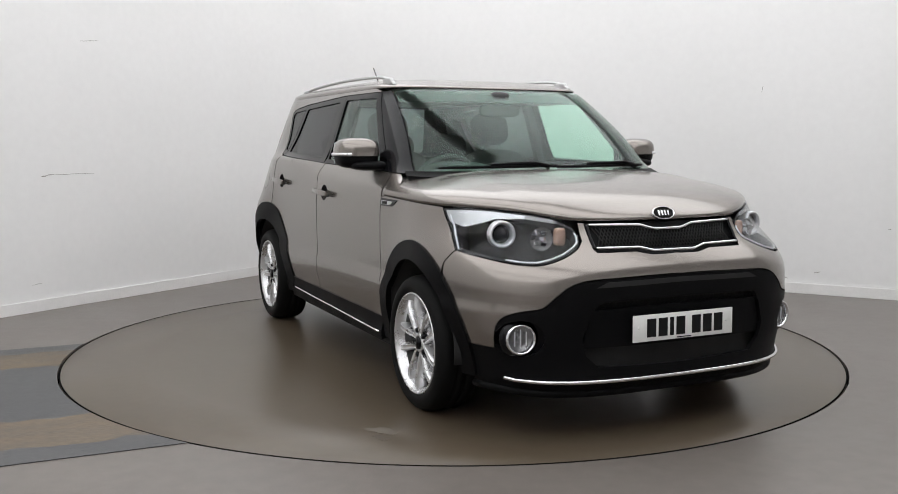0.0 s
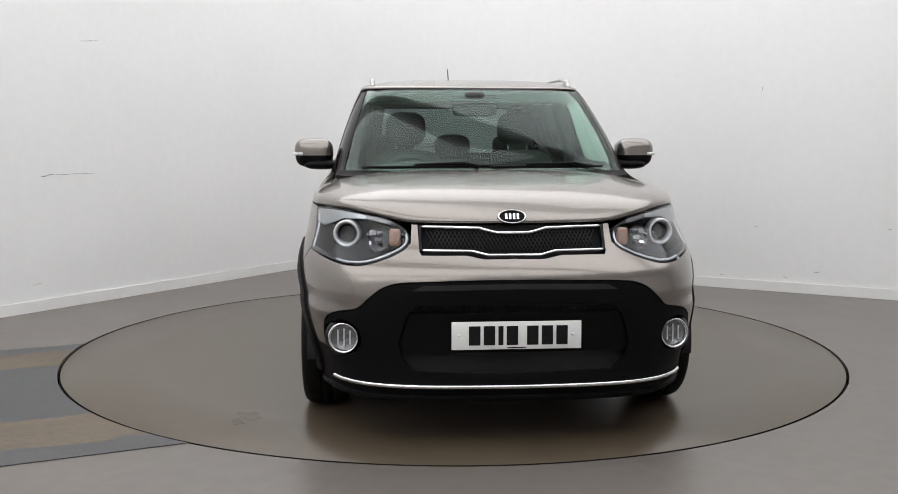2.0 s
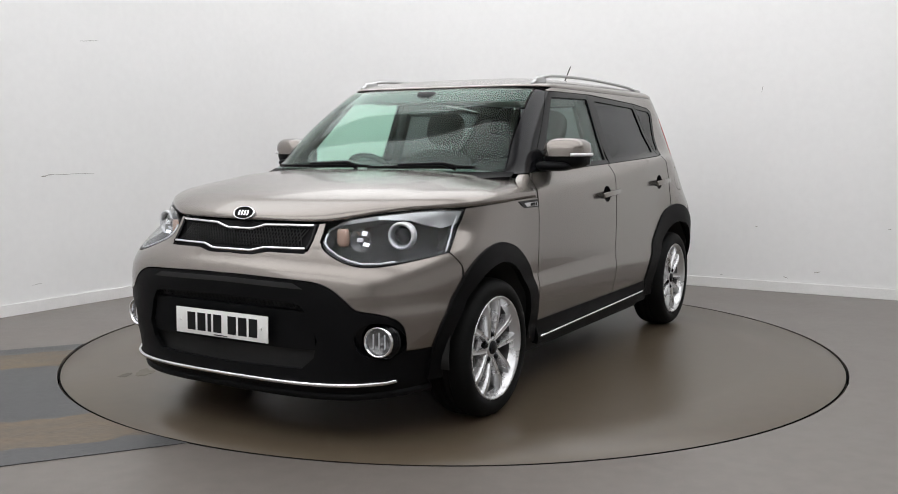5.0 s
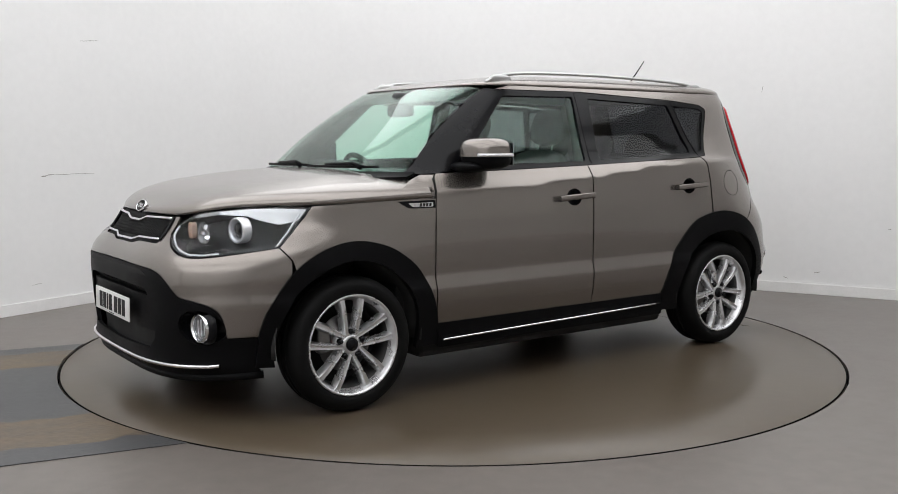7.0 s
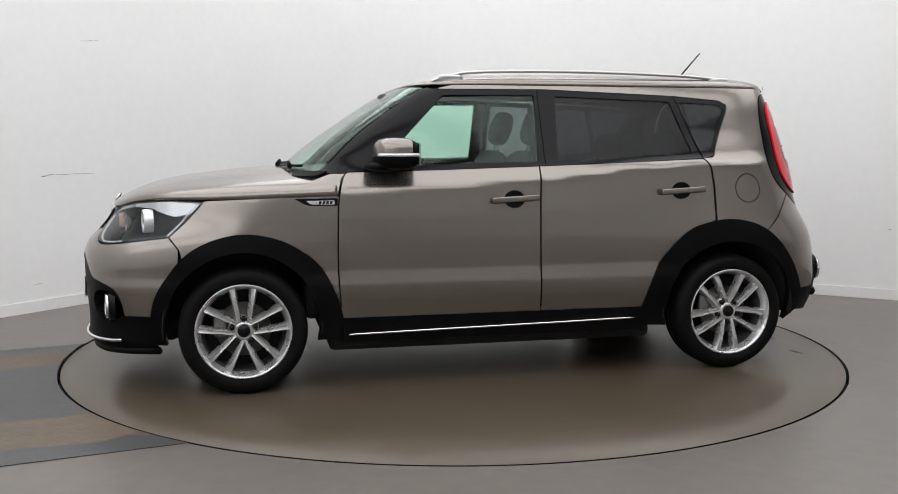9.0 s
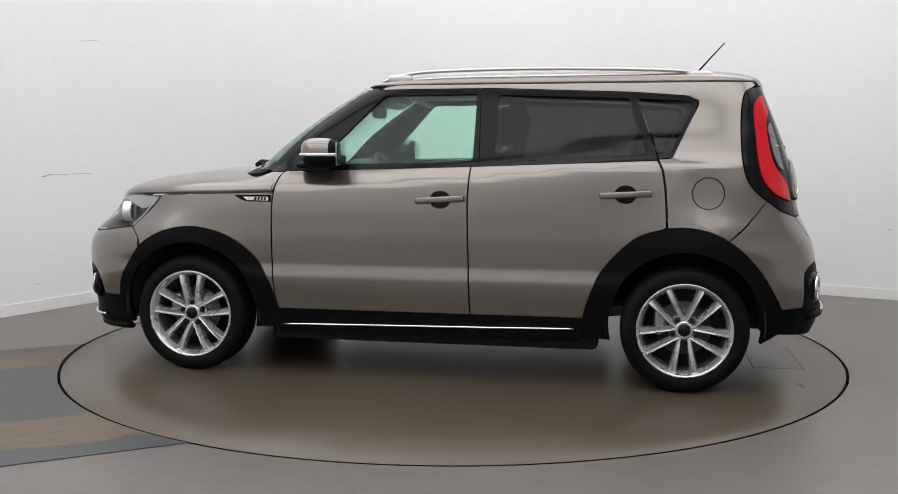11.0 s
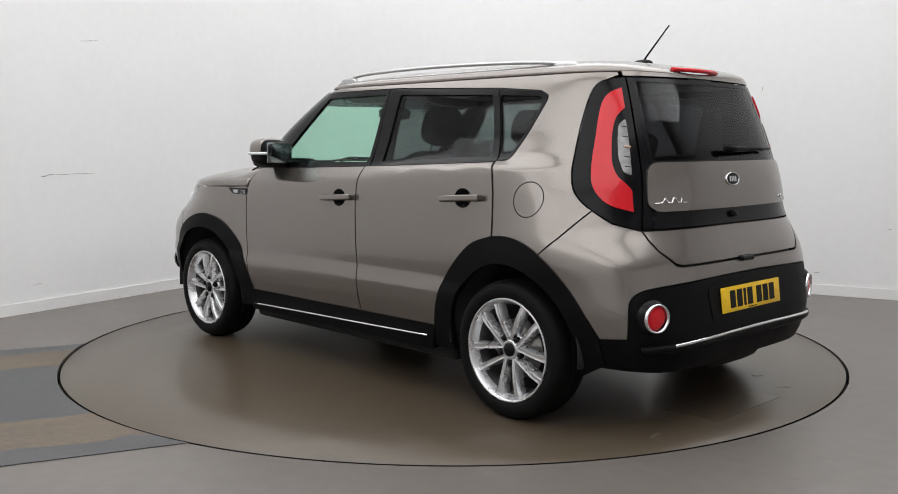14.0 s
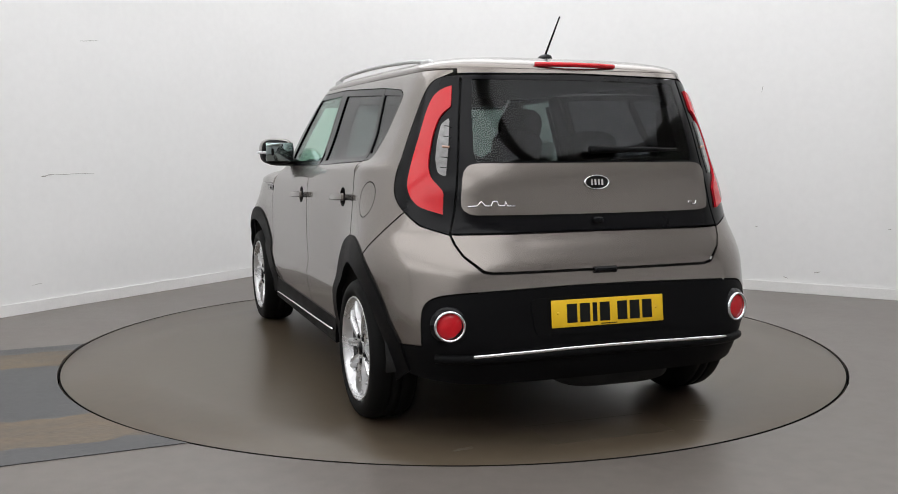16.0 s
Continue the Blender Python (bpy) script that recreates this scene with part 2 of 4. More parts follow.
def skin_normal(u, z):
    e = 2e-3
    n = -np.cross(skin(u + e, z) - skin(u - e, z), skin(u, z + e) - skin(u, z - e))
    return n / np.maximum(np.linalg.norm(n, axis=-1, keepdims=True), 1e-12)


def chart(kind, a, z):
    """Chart u of places on the skin, given by x on the side ("s") or by y on the nose ("f") or tail ("r")."""
    kind, a, z = np.atleast_1d(kind), np.atleast_1d(np.asarray(a, float)), np.atleast_1d(np.asarray(z, float))
    xs, af, ar = START(z), NOSE(z) - START(z), REAR - TAIL(z)
    side = kind == "s"
    front = np.where(side, a > xs, kind == "f")
    at, far = np.where(front, xs, REAR), np.where(front, af, -ar)
    lo, hi = np.zeros(len(a)), np.full(len(a), math.pi / 2)
    for _ in range(24):
        mid = (lo + hi) / 2
        p = skin(at + far * mid, z)
        up = np.where(side, (p[:, 0] - a) * np.where(front, 1, -1) < 0, p[:, 1] > a)
        lo, hi = np.where(up, mid, lo), np.where(up, hi, mid)
    u = at + far * np.where(~side & (a <= 0), math.pi / 2, lo)
    return np.where(side & (a >= REAR) & (a <= xs), a, u)


def chart_s(x, z):
    return float(chart("s", x, z)[0])


def chart_e(y, z, front=True):
    return float(chart("f" if front else "r", y, z)[0])


# ---- panels cut out of the car's skin ----
def S(x, z):
    return ("s", x, z)


def F(y, z):
    return ("f", y, z)


def B(y, z):
    return ("r", y, z)


def to_chart(p):
    kind, a, z = p
    return (chart_s(a, z) if kind == "s" else chart_e(a, z, kind == "f")), z


def ring(cx, cz, rx, rz, kind="s", n=28, power=2.0):
    """An oval on the skin."""
    pts = []
    for i in range(n):
        a = 2 * math.pi * i / n
        d = (abs(math.cos(a)) ** power + abs(math.sin(a)) ** power) ** (-1 / power)
        pts.append((kind, cx + rx * d * math.cos(a), cz + rz * d * math.sin(a)))
    return pts


def rounded(pts, r, skip=()):
    """The outline with its corners rounded."""
    out = []
    for i, p in enumerate(pts):
        a, b = pts[i - 1], pts[(i + 1) % len(pts)]
        if i in skip or not a[0] == p[0] == b[0]:
            out.append(p)
            continue
        v, w = Vector((a[1] - p[1], a[2] - p[2])), Vector((b[1] - p[1], b[2] - p[2]))
        d = min(r, v.length * .45, w.length * .45)
        s, e, c = Vector(p[1:]) + v.normalized() * d, Vector(p[1:]) + w.normalized() * d, Vector(p[1:])
        for t in (0, .25, .5, .75, 1):
            q = s * (1 - t) ** 2 + c * 2 * t * (1 - t) + e * t * t
            out.append((p[0], q.x, q.y))
    return out


def flow(pts, steps=6):
    """A smooth open line through points of one kind."""
    out = []
    v = [Vector(p[1:]) for p in pts]
    for i in range(len(v) - 1):
        a, b, c, d = v[max(i - 1, 0)], v[i], v[i + 1], v[min(i + 2, len(v) - 1)]
        for k in range(steps):
            t = k / steps
            q = .5 * (2 * b + (c - a) * t + (2 * a - 5 * b + 4 * c - d) * t * t + (3 * b - a - 3 * c + d) * t ** 3)
            out.append((pts[0][0], q.x, q.y))
    return out + [pts[-1]]


def dense(pts, step):
    """The outline in chart coordinates, with a flag for points on the car's middle."""
    ends = chart([p[0] for p in pts], [p[1] for p in pts], [p[2] for p in pts])
    out, wanted = [], []
    for k, (p, q) in enumerate(zip(pts, pts[1:] + pts[:1])):
        a, b = (ends[k], p[2]), (ends[(k + 1) % len(pts)], q[2])
        n = max(1, math.ceil(max(math.hypot(a[0] - b[0], a[1] - b[1]), .001) / step))
        for i in range(n):
            t = i / n
            if p[0] == q[0]:
                c = (p[0], p[1] + (q[1] - p[1]) * t, p[2] + (q[2] - p[2]) * t)
                wanted.append((len(out), c))
                out.append((0, c[2], c[0] != "s" and abs(c[1]) < 1e-6))
            else:
                out.append((a[0] + (b[0] - a[0]) * t, a[1] + (b[1] - a[1]) * t, i == 0 and p[0] != "s" and abs(p[1]) < 1e-6))
    if wanted:
        us = chart(*([c[k] for _, c in wanted] for k in range(3)))
        for (i, _), u in zip(wanted, us):
            out[i] = (float(u), *out[i][1:])
    return out


def inset(loop, d):
    """The dense outline moved inwards; points on the middle stay."""
    pts = np.array([(u, z) for u, z, _ in loop])
    area = np.sum(pts[:, 0] * np.roll(pts[:, 1], -1) - np.roll(pts[:, 0], -1) * pts[:, 1])
    t = np.roll(pts, -1, 0) - np.roll(pts, 1, 0)
    t /= np.maximum(np.linalg.norm(t, axis=1, keepdims=True), 1e-9)
    moved = pts + np.stack([-t[:, 1], t[:, 0]], 1) * d * np.sign(area)
    return [(u, z, False) if not loop[i][2] else loop[i] for i, (u, z) in enumerate(moved)]


def inside(poly, pts):
    hit = np.zeros(len(pts), bool)
    a, b = poly, np.roll(poly, -1, 0)
    for (x0, y0), (x1, y1) in zip(a, b):
        if y0 != y1:
            hit ^= ((y0 > pts[:, 1]) != (y1 > pts[:, 1])) & (pts[:, 0] < (x1 - x0) * (pts[:, 1] - y0) / (y1 - y0) + x0)
    return hit


def panel_mesh(name, outline, off=0.0, thick=0.01, holes=(), centre=False, side=1, step=0.03, gap=0.0):
    loops = [inset(dense(outline, step * .8), gap)] + [inset(dense(h, step * .6), -gap) for h in holes]
    rims = [np.array([(u, z) for u, z, _ in lp]) for lp in loops]
    lo, hi = rims[0].min(0), rims[0].max(0)
    g = np.stack(np.meshgrid(np.arange(lo[0] + step / 2, hi[0], step), np.arange(lo[1] + step / 2, hi[1], step)), -1).reshape(-1, 2)
    keep = inside(rims[0], g)
    for r in rims[1:]:
        keep &= ~inside(r, g)
    g = g[keep]
    edge = np.concatenate(rims)
    if len(g):
        g = g[np.array([((edge - p) ** 2).sum(1).min() for p in g]) > (.5 * step) ** 2]
    pts = np.concatenate([edge, g])
    edges, start = [], 0
    for r in rims:
        edges += [(start + i, start + (i + 1) % len(r)) for i in range(len(r))]
        start += len(r)
    from mathutils import geometry
    vs, _, fs, *_ = geometry.delaunay_2d_cdt([Vector(p) for p in pts], edges, [], 0, 1e-6)
    vs = np.array([tuple(v) for v in vs])
    mid = np.array([vs[list(f)].mean(0) for f in fs])
    ok = inside(rims[0], mid)
    for r in rims[1:]:
        ok &= ~inside(r, mid)
    fs = [tuple(f) for f, k in zip(fs, ok) if k]
    base, normal = skin(vs[:, 0], vs[:, 1]), skin_normal(vs[:, 0], vs[:, 1])
    if centre:
        onmid = np.abs(base[:, 1]) < 2e-3
        base[onmid, 1], normal[onmid, 1] = 0, 0
        normal /= np.linalg.norm(normal, axis=1, keepdims=True)
    o = off(base[:, 0], base[:, 1], base[:, 2]) if callable(off) else off
    outer = base + normal * np.reshape(o, (-1, 1) if np.ndim(o) else (1, 1))
    inner = outer - normal * thick
    n = len(vs)
    tris = [f[::-1] for f in fs]
    count = {}
    for f in tris:
        for a, b in zip(f, f[1:] + f[:1]):
            count[(min(a, b), max(a, b))] = count.get((min(a, b), max(a, b)), 0) + 1
    rim = []
    for f in tris:
        for a, b in zip(f, f[1:] + f[:1]):
            if count[(min(a, b), max(a, b))] == 1 and not (centre and abs(base[a, 1]) < 1e-6 and abs(base[b, 1]) < 1e-6):
                rim.append((b, a, a + n, b + n))
    verts = np.concatenate([outer, inner])
    norms = np.concatenate([normal, -normal])
    faces = tris + [tuple(i + n for i in f[::-1]) for f in tris] + rim
    flat = [False] * (2 * len(tris)) + [True] * len(rim)
    if centre or side < 0:
        mv, mn = verts * (1, -1, 1), norms * (1, -1, 1)
        if centre:
            same = np.abs(verts[:, 1]) < 1e-6
            index = np.where(same, np.arange(2 * n), np.cumsum(~same) - 1 + 2 * n)
            mf = [tuple(int(index[i]) for i in f[::-1]) for f in faces]
            verts, norms = np.concatenate([verts, mv[~same]]), np.concatenate([norms, mn[~same]])
            faces, flat = faces + mf, flat + flat
        else:
            verts, norms, faces = mv, mn, [f[::-1] for f in faces]
    me = bpy.data.meshes.new(name)
    me.from_pydata(verts.tolist(), [], [tuple(int(i) for i in f) for f in faces])
    me.polygons.foreach_set("use_smooth", [True] * len(me.polygons))
    loops_n = []
    for p, fl in zip(me.polygons, flat):
        loops_n += [tuple(p.normal)] * len(p.vertices) if fl else [tuple(norms[i]) for i in p.vertices]
    me.normals_split_custom_set(loops_n)
    return me


def panel(name, outline, material, parent, label="", centre=False, **kw):
    """A panel of the skin with its thickness; one across the middle, or a pair on both sides."""
    if centre:
        return [part(name, panel_mesh(name, outline, centre=True, **kw), material, parent, label)]
    return [part(name, panel_mesh(name, outline, side=s, **kw), material, parent if not isinstance(parent, (list, tuple)) else parent[k], label) for k, s in enumerate((1, -1))]


def on_skin(p, off=0.0, side=1):
    u, z = to_chart(p)
    q = skin(u, z) + skin_normal(u, z) * off
    return Vector((q[0], q[1] * side, q[2]))


def on_skin_all(pts, off=0.0, side=1):
    """The same for a list of places at once."""
    kinds, a, z = zip(*pts)
    z = np.array(z, float)
    u = chart(list(kinds), a, z)
    q = skin(u, z) + skin_normal(u, z) * off
    return [Vector((x, y * side, w)) for x, y, w in q]


def strip(name, pts, material, parent, off, radius, label="", centre=False, flat=1.0):
    """A bar along a line on the skin."""
    line = []
    for p, q in zip(pts, pts[1:]):
        for i in range(8):
            t = i / 8
            line.append((p[0], p[1] + (q[1] - p[1]) * t, p[2] + (q[2] - p[2]) * t))
    line.append(pts[-1])
    if centre:
        path = on_skin_all(line, off)
        path += [Vector((v.x, -v.y, v.z)) for v in path[-2::-1]]
        return [part(name, tube(path, radius, flat=flat), material, parent, label)]
    return [part(name, tube(on_skin_all(line, off, s), radius, flat=flat), material, parent, label) for s in (1, -1)]


def cap(name, contour, spine, crown, p, r, material, parent, label="", rise=None, cut=None):
    """A domed panel (roof, hood) over a contour of skin places, symmetric."""
    qs = [1, .995, .985, .97, .95, .92, .88, .83, .77, .7, .62, .53, .44, .35, .26, .17, .08, 0]
    verts, faces, n = [], [], len(qs)
    for c in contour:
        base = Vector((min(max(c.x, spine[0]), spine[1]), 0, 0))
        for q in qs:
            x, y = base.x + (c.x - base.x) * q, c.y * q
            z = c.z + (float(crown(x)) - c.z) * (1 - q ** p) ** (1 / r)
            verts.append((x, y, z + (rise(x, y, q) if rise else 0)))
    for i in range(len(contour) - 1):
        for j in range(n - 1):
            a, b = i * n + j, (i + 1) * n + j
            faces.append((a, a + 1, b + 1, b))
    bm = bmesh.new()
    bv = [bm.verts.new(v) for v in verts] + [bm.verts.new((x, -y, z)) for x, y, z in verts]
    m = len(verts)
    for f in faces:
        if cut and any(verts[i][0] < cut(verts[i][1]) for i in f):
            continue
        bm.faces.new([bv[i] for i in f])
        bm.faces.new([bv[i + m] for i in f[::-1]])
    bmesh.ops.remove_doubles(bm, verts=bm.verts, dist=1e-4)
    bmesh.ops.delete(bm, geom=[v for v in bm.verts if not v.link_faces], context="VERTS")
    bmesh.ops.recalc_face_normals(bm, faces=bm.faces)
    if sum(f.normal.z for f in bm.faces) < 0:
        bmesh.ops.reverse_faces(bm, faces=bm.faces)
    me = bpy.data.meshes.new(name)
    bm.to_mesh(me)
    bm.free()
    me.polygons.foreach_set("use_smooth", [True] * len(me.polygons))
    ob = part(name, me, material, parent, label)
    mod = ob.modifiers.new("thickness", "SOLIDIFY")
    mod.thickness, mod.offset = .006, -1
    return ob




# ---- the studio ----
CORNER, LEFT, RIGHT, TOP = Vector((-1.086, 4.205)), Vector((-.5335, -.8458)), Vector((.8715, -.4903)), 3.7
END_L, END_R = CORNER + LEFT * 11.5, CORNER + RIGHT * 11.0
END_D = END_L + RIGHT * 11.0


def wall_run(name, points, label, thick=.15, low=0.0, high=TOP, material=WALL):
    """A wall along plan points, with its thickness on the outer side."""
    verts, faces = [], []
    n = len(points)
    for i, p in enumerate(points):
        d = (points[min(i + 1, n - 1)] - points[max(i - 1, 0)]).normalized()
        o = Vector((-d.y, d.x)) * thick
        for q in (p, p + o):
            verts += [(q.x, q.y, low), (q.x, q.y, high)]
    for i in range(n - 1):
        a, b = i * 4, (i + 1) * 4
        faces += [(a, a + 1, b + 1, b), (a + 2, b + 2, b + 3, a + 3), (a + 1, a + 3, b + 3, b + 1), (a, b, b + 2, a + 2)]
    faces += [(0, 2, 3, 1), (n * 4 - 4, n * 4 - 3, n * 4 - 1, n * 4 - 2)]
    me = mesh_of(name, verts, faces, smooth=False)
    me.materials.append(material)
    return tagged(new(name, me), label, "wall", kind="structure")


BEND = 1.0
arc = []
for i in range(13):
    t = i / 12
    a, b = CORNER + LEFT * BEND, CORNER + RIGHT * BEND
    arc.append(a * (1 - t) ** 2 + CORNER * 2 * t * (1 - t) + b * t * t)
run = [END_L, CORNER + LEFT * 5, *arc, CORNER + RIGHT * 5, END_R]
back = wall_run("wall_curved", run, "white painted studio wall with a rounded corner")
soften(back, 30)
wall_run("wall_south", [END_D, END_L], "plain white painted studio wall")
wall_run("wall_east", [END_R, END_D], "plain white painted studio wall")
inner = []
for i, p in enumerate(run):
    d = (run[min(i + 1, len(run) - 1)] - run[max(i - 1, 0)]).normalized()
    inner.append(p + Vector((d.y, -d.x)) * .014)
skirt = tagged(wall_run("baseboard", inner, "white skirting board along the studio wall", .012, 0.001, .085, BASEBOARD), category="baseboard")


def flat_area(name, outer, holes, z, material, label, category, uvstep=None):
    """A flat sheet with holes, 5 cm thick."""
    from mathutils import geometry
    loops = [outer, *holes]
    pts = [Vector(p) for lp in loops for p in lp]
    edges, s = [], 0
    for lp in loops:
        edges += [(s + i, s + (i + 1) % len(lp)) for i in range(len(lp))]
        s += len(lp)
    vs, _, fs, *_ = geometry.delaunay_2d_cdt(pts, edges, [], 0, 1e-6)
    v2 = np.array([tuple(v) for v in vs])
    mid = np.array([v2[list(f)].mean(0) for f in fs])
    ok = inside(np.array([tuple(p) for p in outer]), mid)
    for h in holes:
        ok &= ~inside(np.array([tuple(p) for p in h]), mid)
    bm = bmesh.new()
    bv = [bm.verts.new((x, y, z)) for x, y in v2]
    for f, k in zip(fs, ok):
        if k:
            bm.faces.new([bv[i] for i in f])
    ext = bmesh.ops.extrude_face_region(bm, geom=bm.faces[:])
    bmesh.ops.translate(bm, vec=(0, 0, -.05), verts=[g for g in ext["geom"] if isinstance(g, bmesh.types.BMVert)])
    ob = part(name, bm, material)
    return tagged(ob, label, category, kind="structure")


def circle(r, n=160):
    return [(r * math.cos(2 * math.pi * i / n), r * math.sin(2 * math.pi * i / n)) for i in range(n)]


flat_area("floor", [tuple(p) for p in (END_L - RIGHT * .3, END_D, END_R, CORNER - RIGHT * .3 - LEFT * .3)], [circle(TABLE_R + .005)], 0, FLOOR,
          "worn grey sealed concrete studio floor", "floor")
pit = part("turntable_pit", lathe([(TABLE_R + .05, -.05), (TABLE_R + .05, -.30), (0.01, -.30)], 96, "z"), GROOVE)
tagged(pit, "black recess under the turntable", "pit", kind="structure")
flat_area("ceiling", [tuple(p) for p in (END_L, END_D, END_R, CORNER)], [], TOP + .05, CEILING, "plain white studio ceiling", "ceiling")

# the drive-on lane: dark coating with worn brown tracks, stopping at the turntable
ALONG = Vector((.9096, .4155))
ACROSS = Vector((.4155, -.9096))
LANE0 = Vector((-2.50, -.150))


def lane_band(name, a, b, material, label, z):
    """A band of the lane between two distances from its upper edge, ended by the turntable's rim."""
    top, bottom = [], []
    for v, row in ((a, top), (b, bottom)):
        for i in range(61):
            wob = .05 * noise.noise((i * .9, v * 5, 1)) + .02 * noise.noise((i * 2.7, v * 5, 4))
            p = LANE0 + ACROSS * (v + (wob if 0 < v < 2.2 else 0))
            # the distance along the lane at which it meets the rim
            k = p.dot(ALONG)
            reach = -k - math.sqrt(max(0, (TABLE_R + .007) ** 2 - (p.length_squared - k * k)))
            row.append(p + ALONG * (reach - 5.0 * (1 - i / 60)))
    rim = []
    for i in range(1, 12):
        v = a + (b - a) * i / 12
        p = LANE0 + ACROSS * v
        k = p.dot(ALONG)
        rim.append(p + ALONG * (-k - math.sqrt(max(0, (TABLE_R + .007) ** 2 - (p.length_squared - k * k)))))
    loop = top + rim + bottom[::-1]
    bm = bmesh.new()
    f = bm.faces.new([bm.verts.new((p.x, p.y, z)) for p in loop])
    bmesh.ops.triangulate(bm, faces=[f])
    ext = bmesh.ops.extrude_face_region(bm, geom=bm.faces[:])
    bmesh.ops.translate(bm, vec=(0, 0, -.003), verts=[g for g in ext["geom"] if isinstance(g, bmesh.types.BMVert)])
    return tagged(part(name, bm, material), label, "floor marking", kind="structure")


for a, b, m, lab in ((0, .17, LANE, "dark slate edge of the drive-on lane"), (.17, .55, LANEWORN, "brown worn track in the drive-on lane"), (.55, 1.64, LANE, "dark slate middle of the drive-on lane"),
                     (1.64, 2.07, LANEWORN, "brown worn track in the drive-on lane"), (2.07, 2.26, LANE, "dark slate edge of the drive-on lane")):
    lane_band("floor_marking", a, b, m, lab, .004)

# ---- ceiling lights ----


def ceiling_light(at, length, width):
    ob = tagged(new("ceiling_light"), "white framed luminous ceiling panel, switched on", "ceiling light", "studio ceiling lights")
    ring_bm = bmesh.new()
    for sx, sy, px, py in ((length, .02, 0, width / 2), (length, .02, 0, -width / 2), (.02, width, length / 2, 0), (.02, width, -length / 2, 0)):
        b = box((sx, sy, .03) if sy == .02 else (sx, sy - .04, .03), (px * .985, py * .985, -.016))
        me = bpy.data.meshes.new("side")
        b.to_mesh(me)
        b.free()
        ring_bm.from_mesh(me)
        bpy.data.meshes.remove(me)
    part("frame", ring_bm, FRAME, ob)
    part("diffuser", box((length, width, .02), (0, 0, -.042)), DIFFUSER, ob)
    ob.matrix_basis = pose(at.x, at.y, TOP - .002, 0, 0, math.degrees(math.atan2(RIGHT.y, RIGHT.x)))
    return ob


first = ceiling_light(CORNER + RIGHT * 1.40 + LEFT * 1.46, 2.729, 2.4)
for i in range(4):
    for j in range(4):
        if (i or j) and i < 3:
            p = CORNER + RIGHT * (1.40 + 2.73 * i) + LEFT * (1.46 + 2.85 * j)
            copy_thing(first, pose(p.x, p.y, TOP - .002, 0, 0, math.degrees(math.atan2(RIGHT.y, RIGHT.x))))

# ---- turntable ----
turntable = tagged(new("turntable"), "round brown-grey coated turntable flush with the floor", "turntable")
DECK = -.001  # the turntable's top, just below the floor
part("disc", lathe([(.001, DECK), (.6, DECK), (1.2, DECK), (1.8, DECK), (TABLE_R - .008, DECK), (TABLE_R - .004, DECK - .004), (TABLE_R - .004, -.075), (.001, -.075)], 160, "z"), TABLE, turntable)
part("edge_ring", lathe([(TABLE_R - .011, DECK - .003), (TABLE_R - .0105, DECK + .0008), (TABLE_R - .0055, DECK + .0008), (TABLE_R - .003, DECK - .003)], 160, "z"), GROOVE, turntable, "thin black edge of the turntable")


def smear(name, at, size, turn, material, parent, label, seed):
    """A thin irregular stain lying on the turntable."""
    bm = bmesh.new()
    n = 26
    vs = []
    for i in range(n):
        a = 2 * math.pi * i / n
        k = .72 + .55 * noise.noise((math.cos(a) * 1.7 + seed, math.sin(a) * 1.7, seed))
        p = Matrix.Rotation(radians(turn), 2) @ Vector((size[0] * k * math.cos(a), size[1] * k * math.sin(a)))
        vs.append(bm.verts.new((at[0] + p.x, at[1] + p.y, DECK + .0012)))
    f = bm.faces.new(vs)
    ext = bmesh.ops.extrude_face_region(bm, geom=[f])
    bmesh.ops.translate(bm, vec=(0, 0, -.001), verts=[g for g in ext["geom"] if isinstance(g, bmesh.types.BMVert)])
    return part(name, bm, material, parent, label)


STAIN = mat("dull_grey_tyre_smear", (.066, .054, .042), .5, vary=.3, scale=9, tint=(.092, .075, .057))
CHIP = mat("pale_worn_patch", (.135, .118, .098), .5, vary=.25, scale=20, tint=(.105, .087, .067))
smear("stain", (1.50, -1.05), (.10, .055), 40, CHIP, turntable, "pale worn patch", 1.3)
smear("stain", (1.60, -1.09), (.075, .03), 20, STAIN, turntable, "dull tyre smear", 4.1)
smear("stain", (-1.94, .69), (.07, .018), 100, CHIP, turntable, "pale scratch", 7.7)
smear("stain", (-1.73, -.59), (.045, .014), 60, CHIP, turntable, "pale scratch", 2.2)
smear("stain", (-1.936, -.452), (.05, .014), 60, CHIP, turntable, "pale scratch", 9.2)
smear("stain", (-.69, .03), (.05, .035), 10, CHIP, turntable, "pale worn patch", 5.5)
part("inspection_cover", box((.262, .58, .0014), (-1.885, .03, DECK + .0002)), TABLE, turntable, "flush rectangular cover")
for x in (-2.018, -1.752):
    part("cover_joint", box((.006, .592, .0016), (x, .03, DECK + .0002)), STAIN, turntable, "thin joint of the cover")


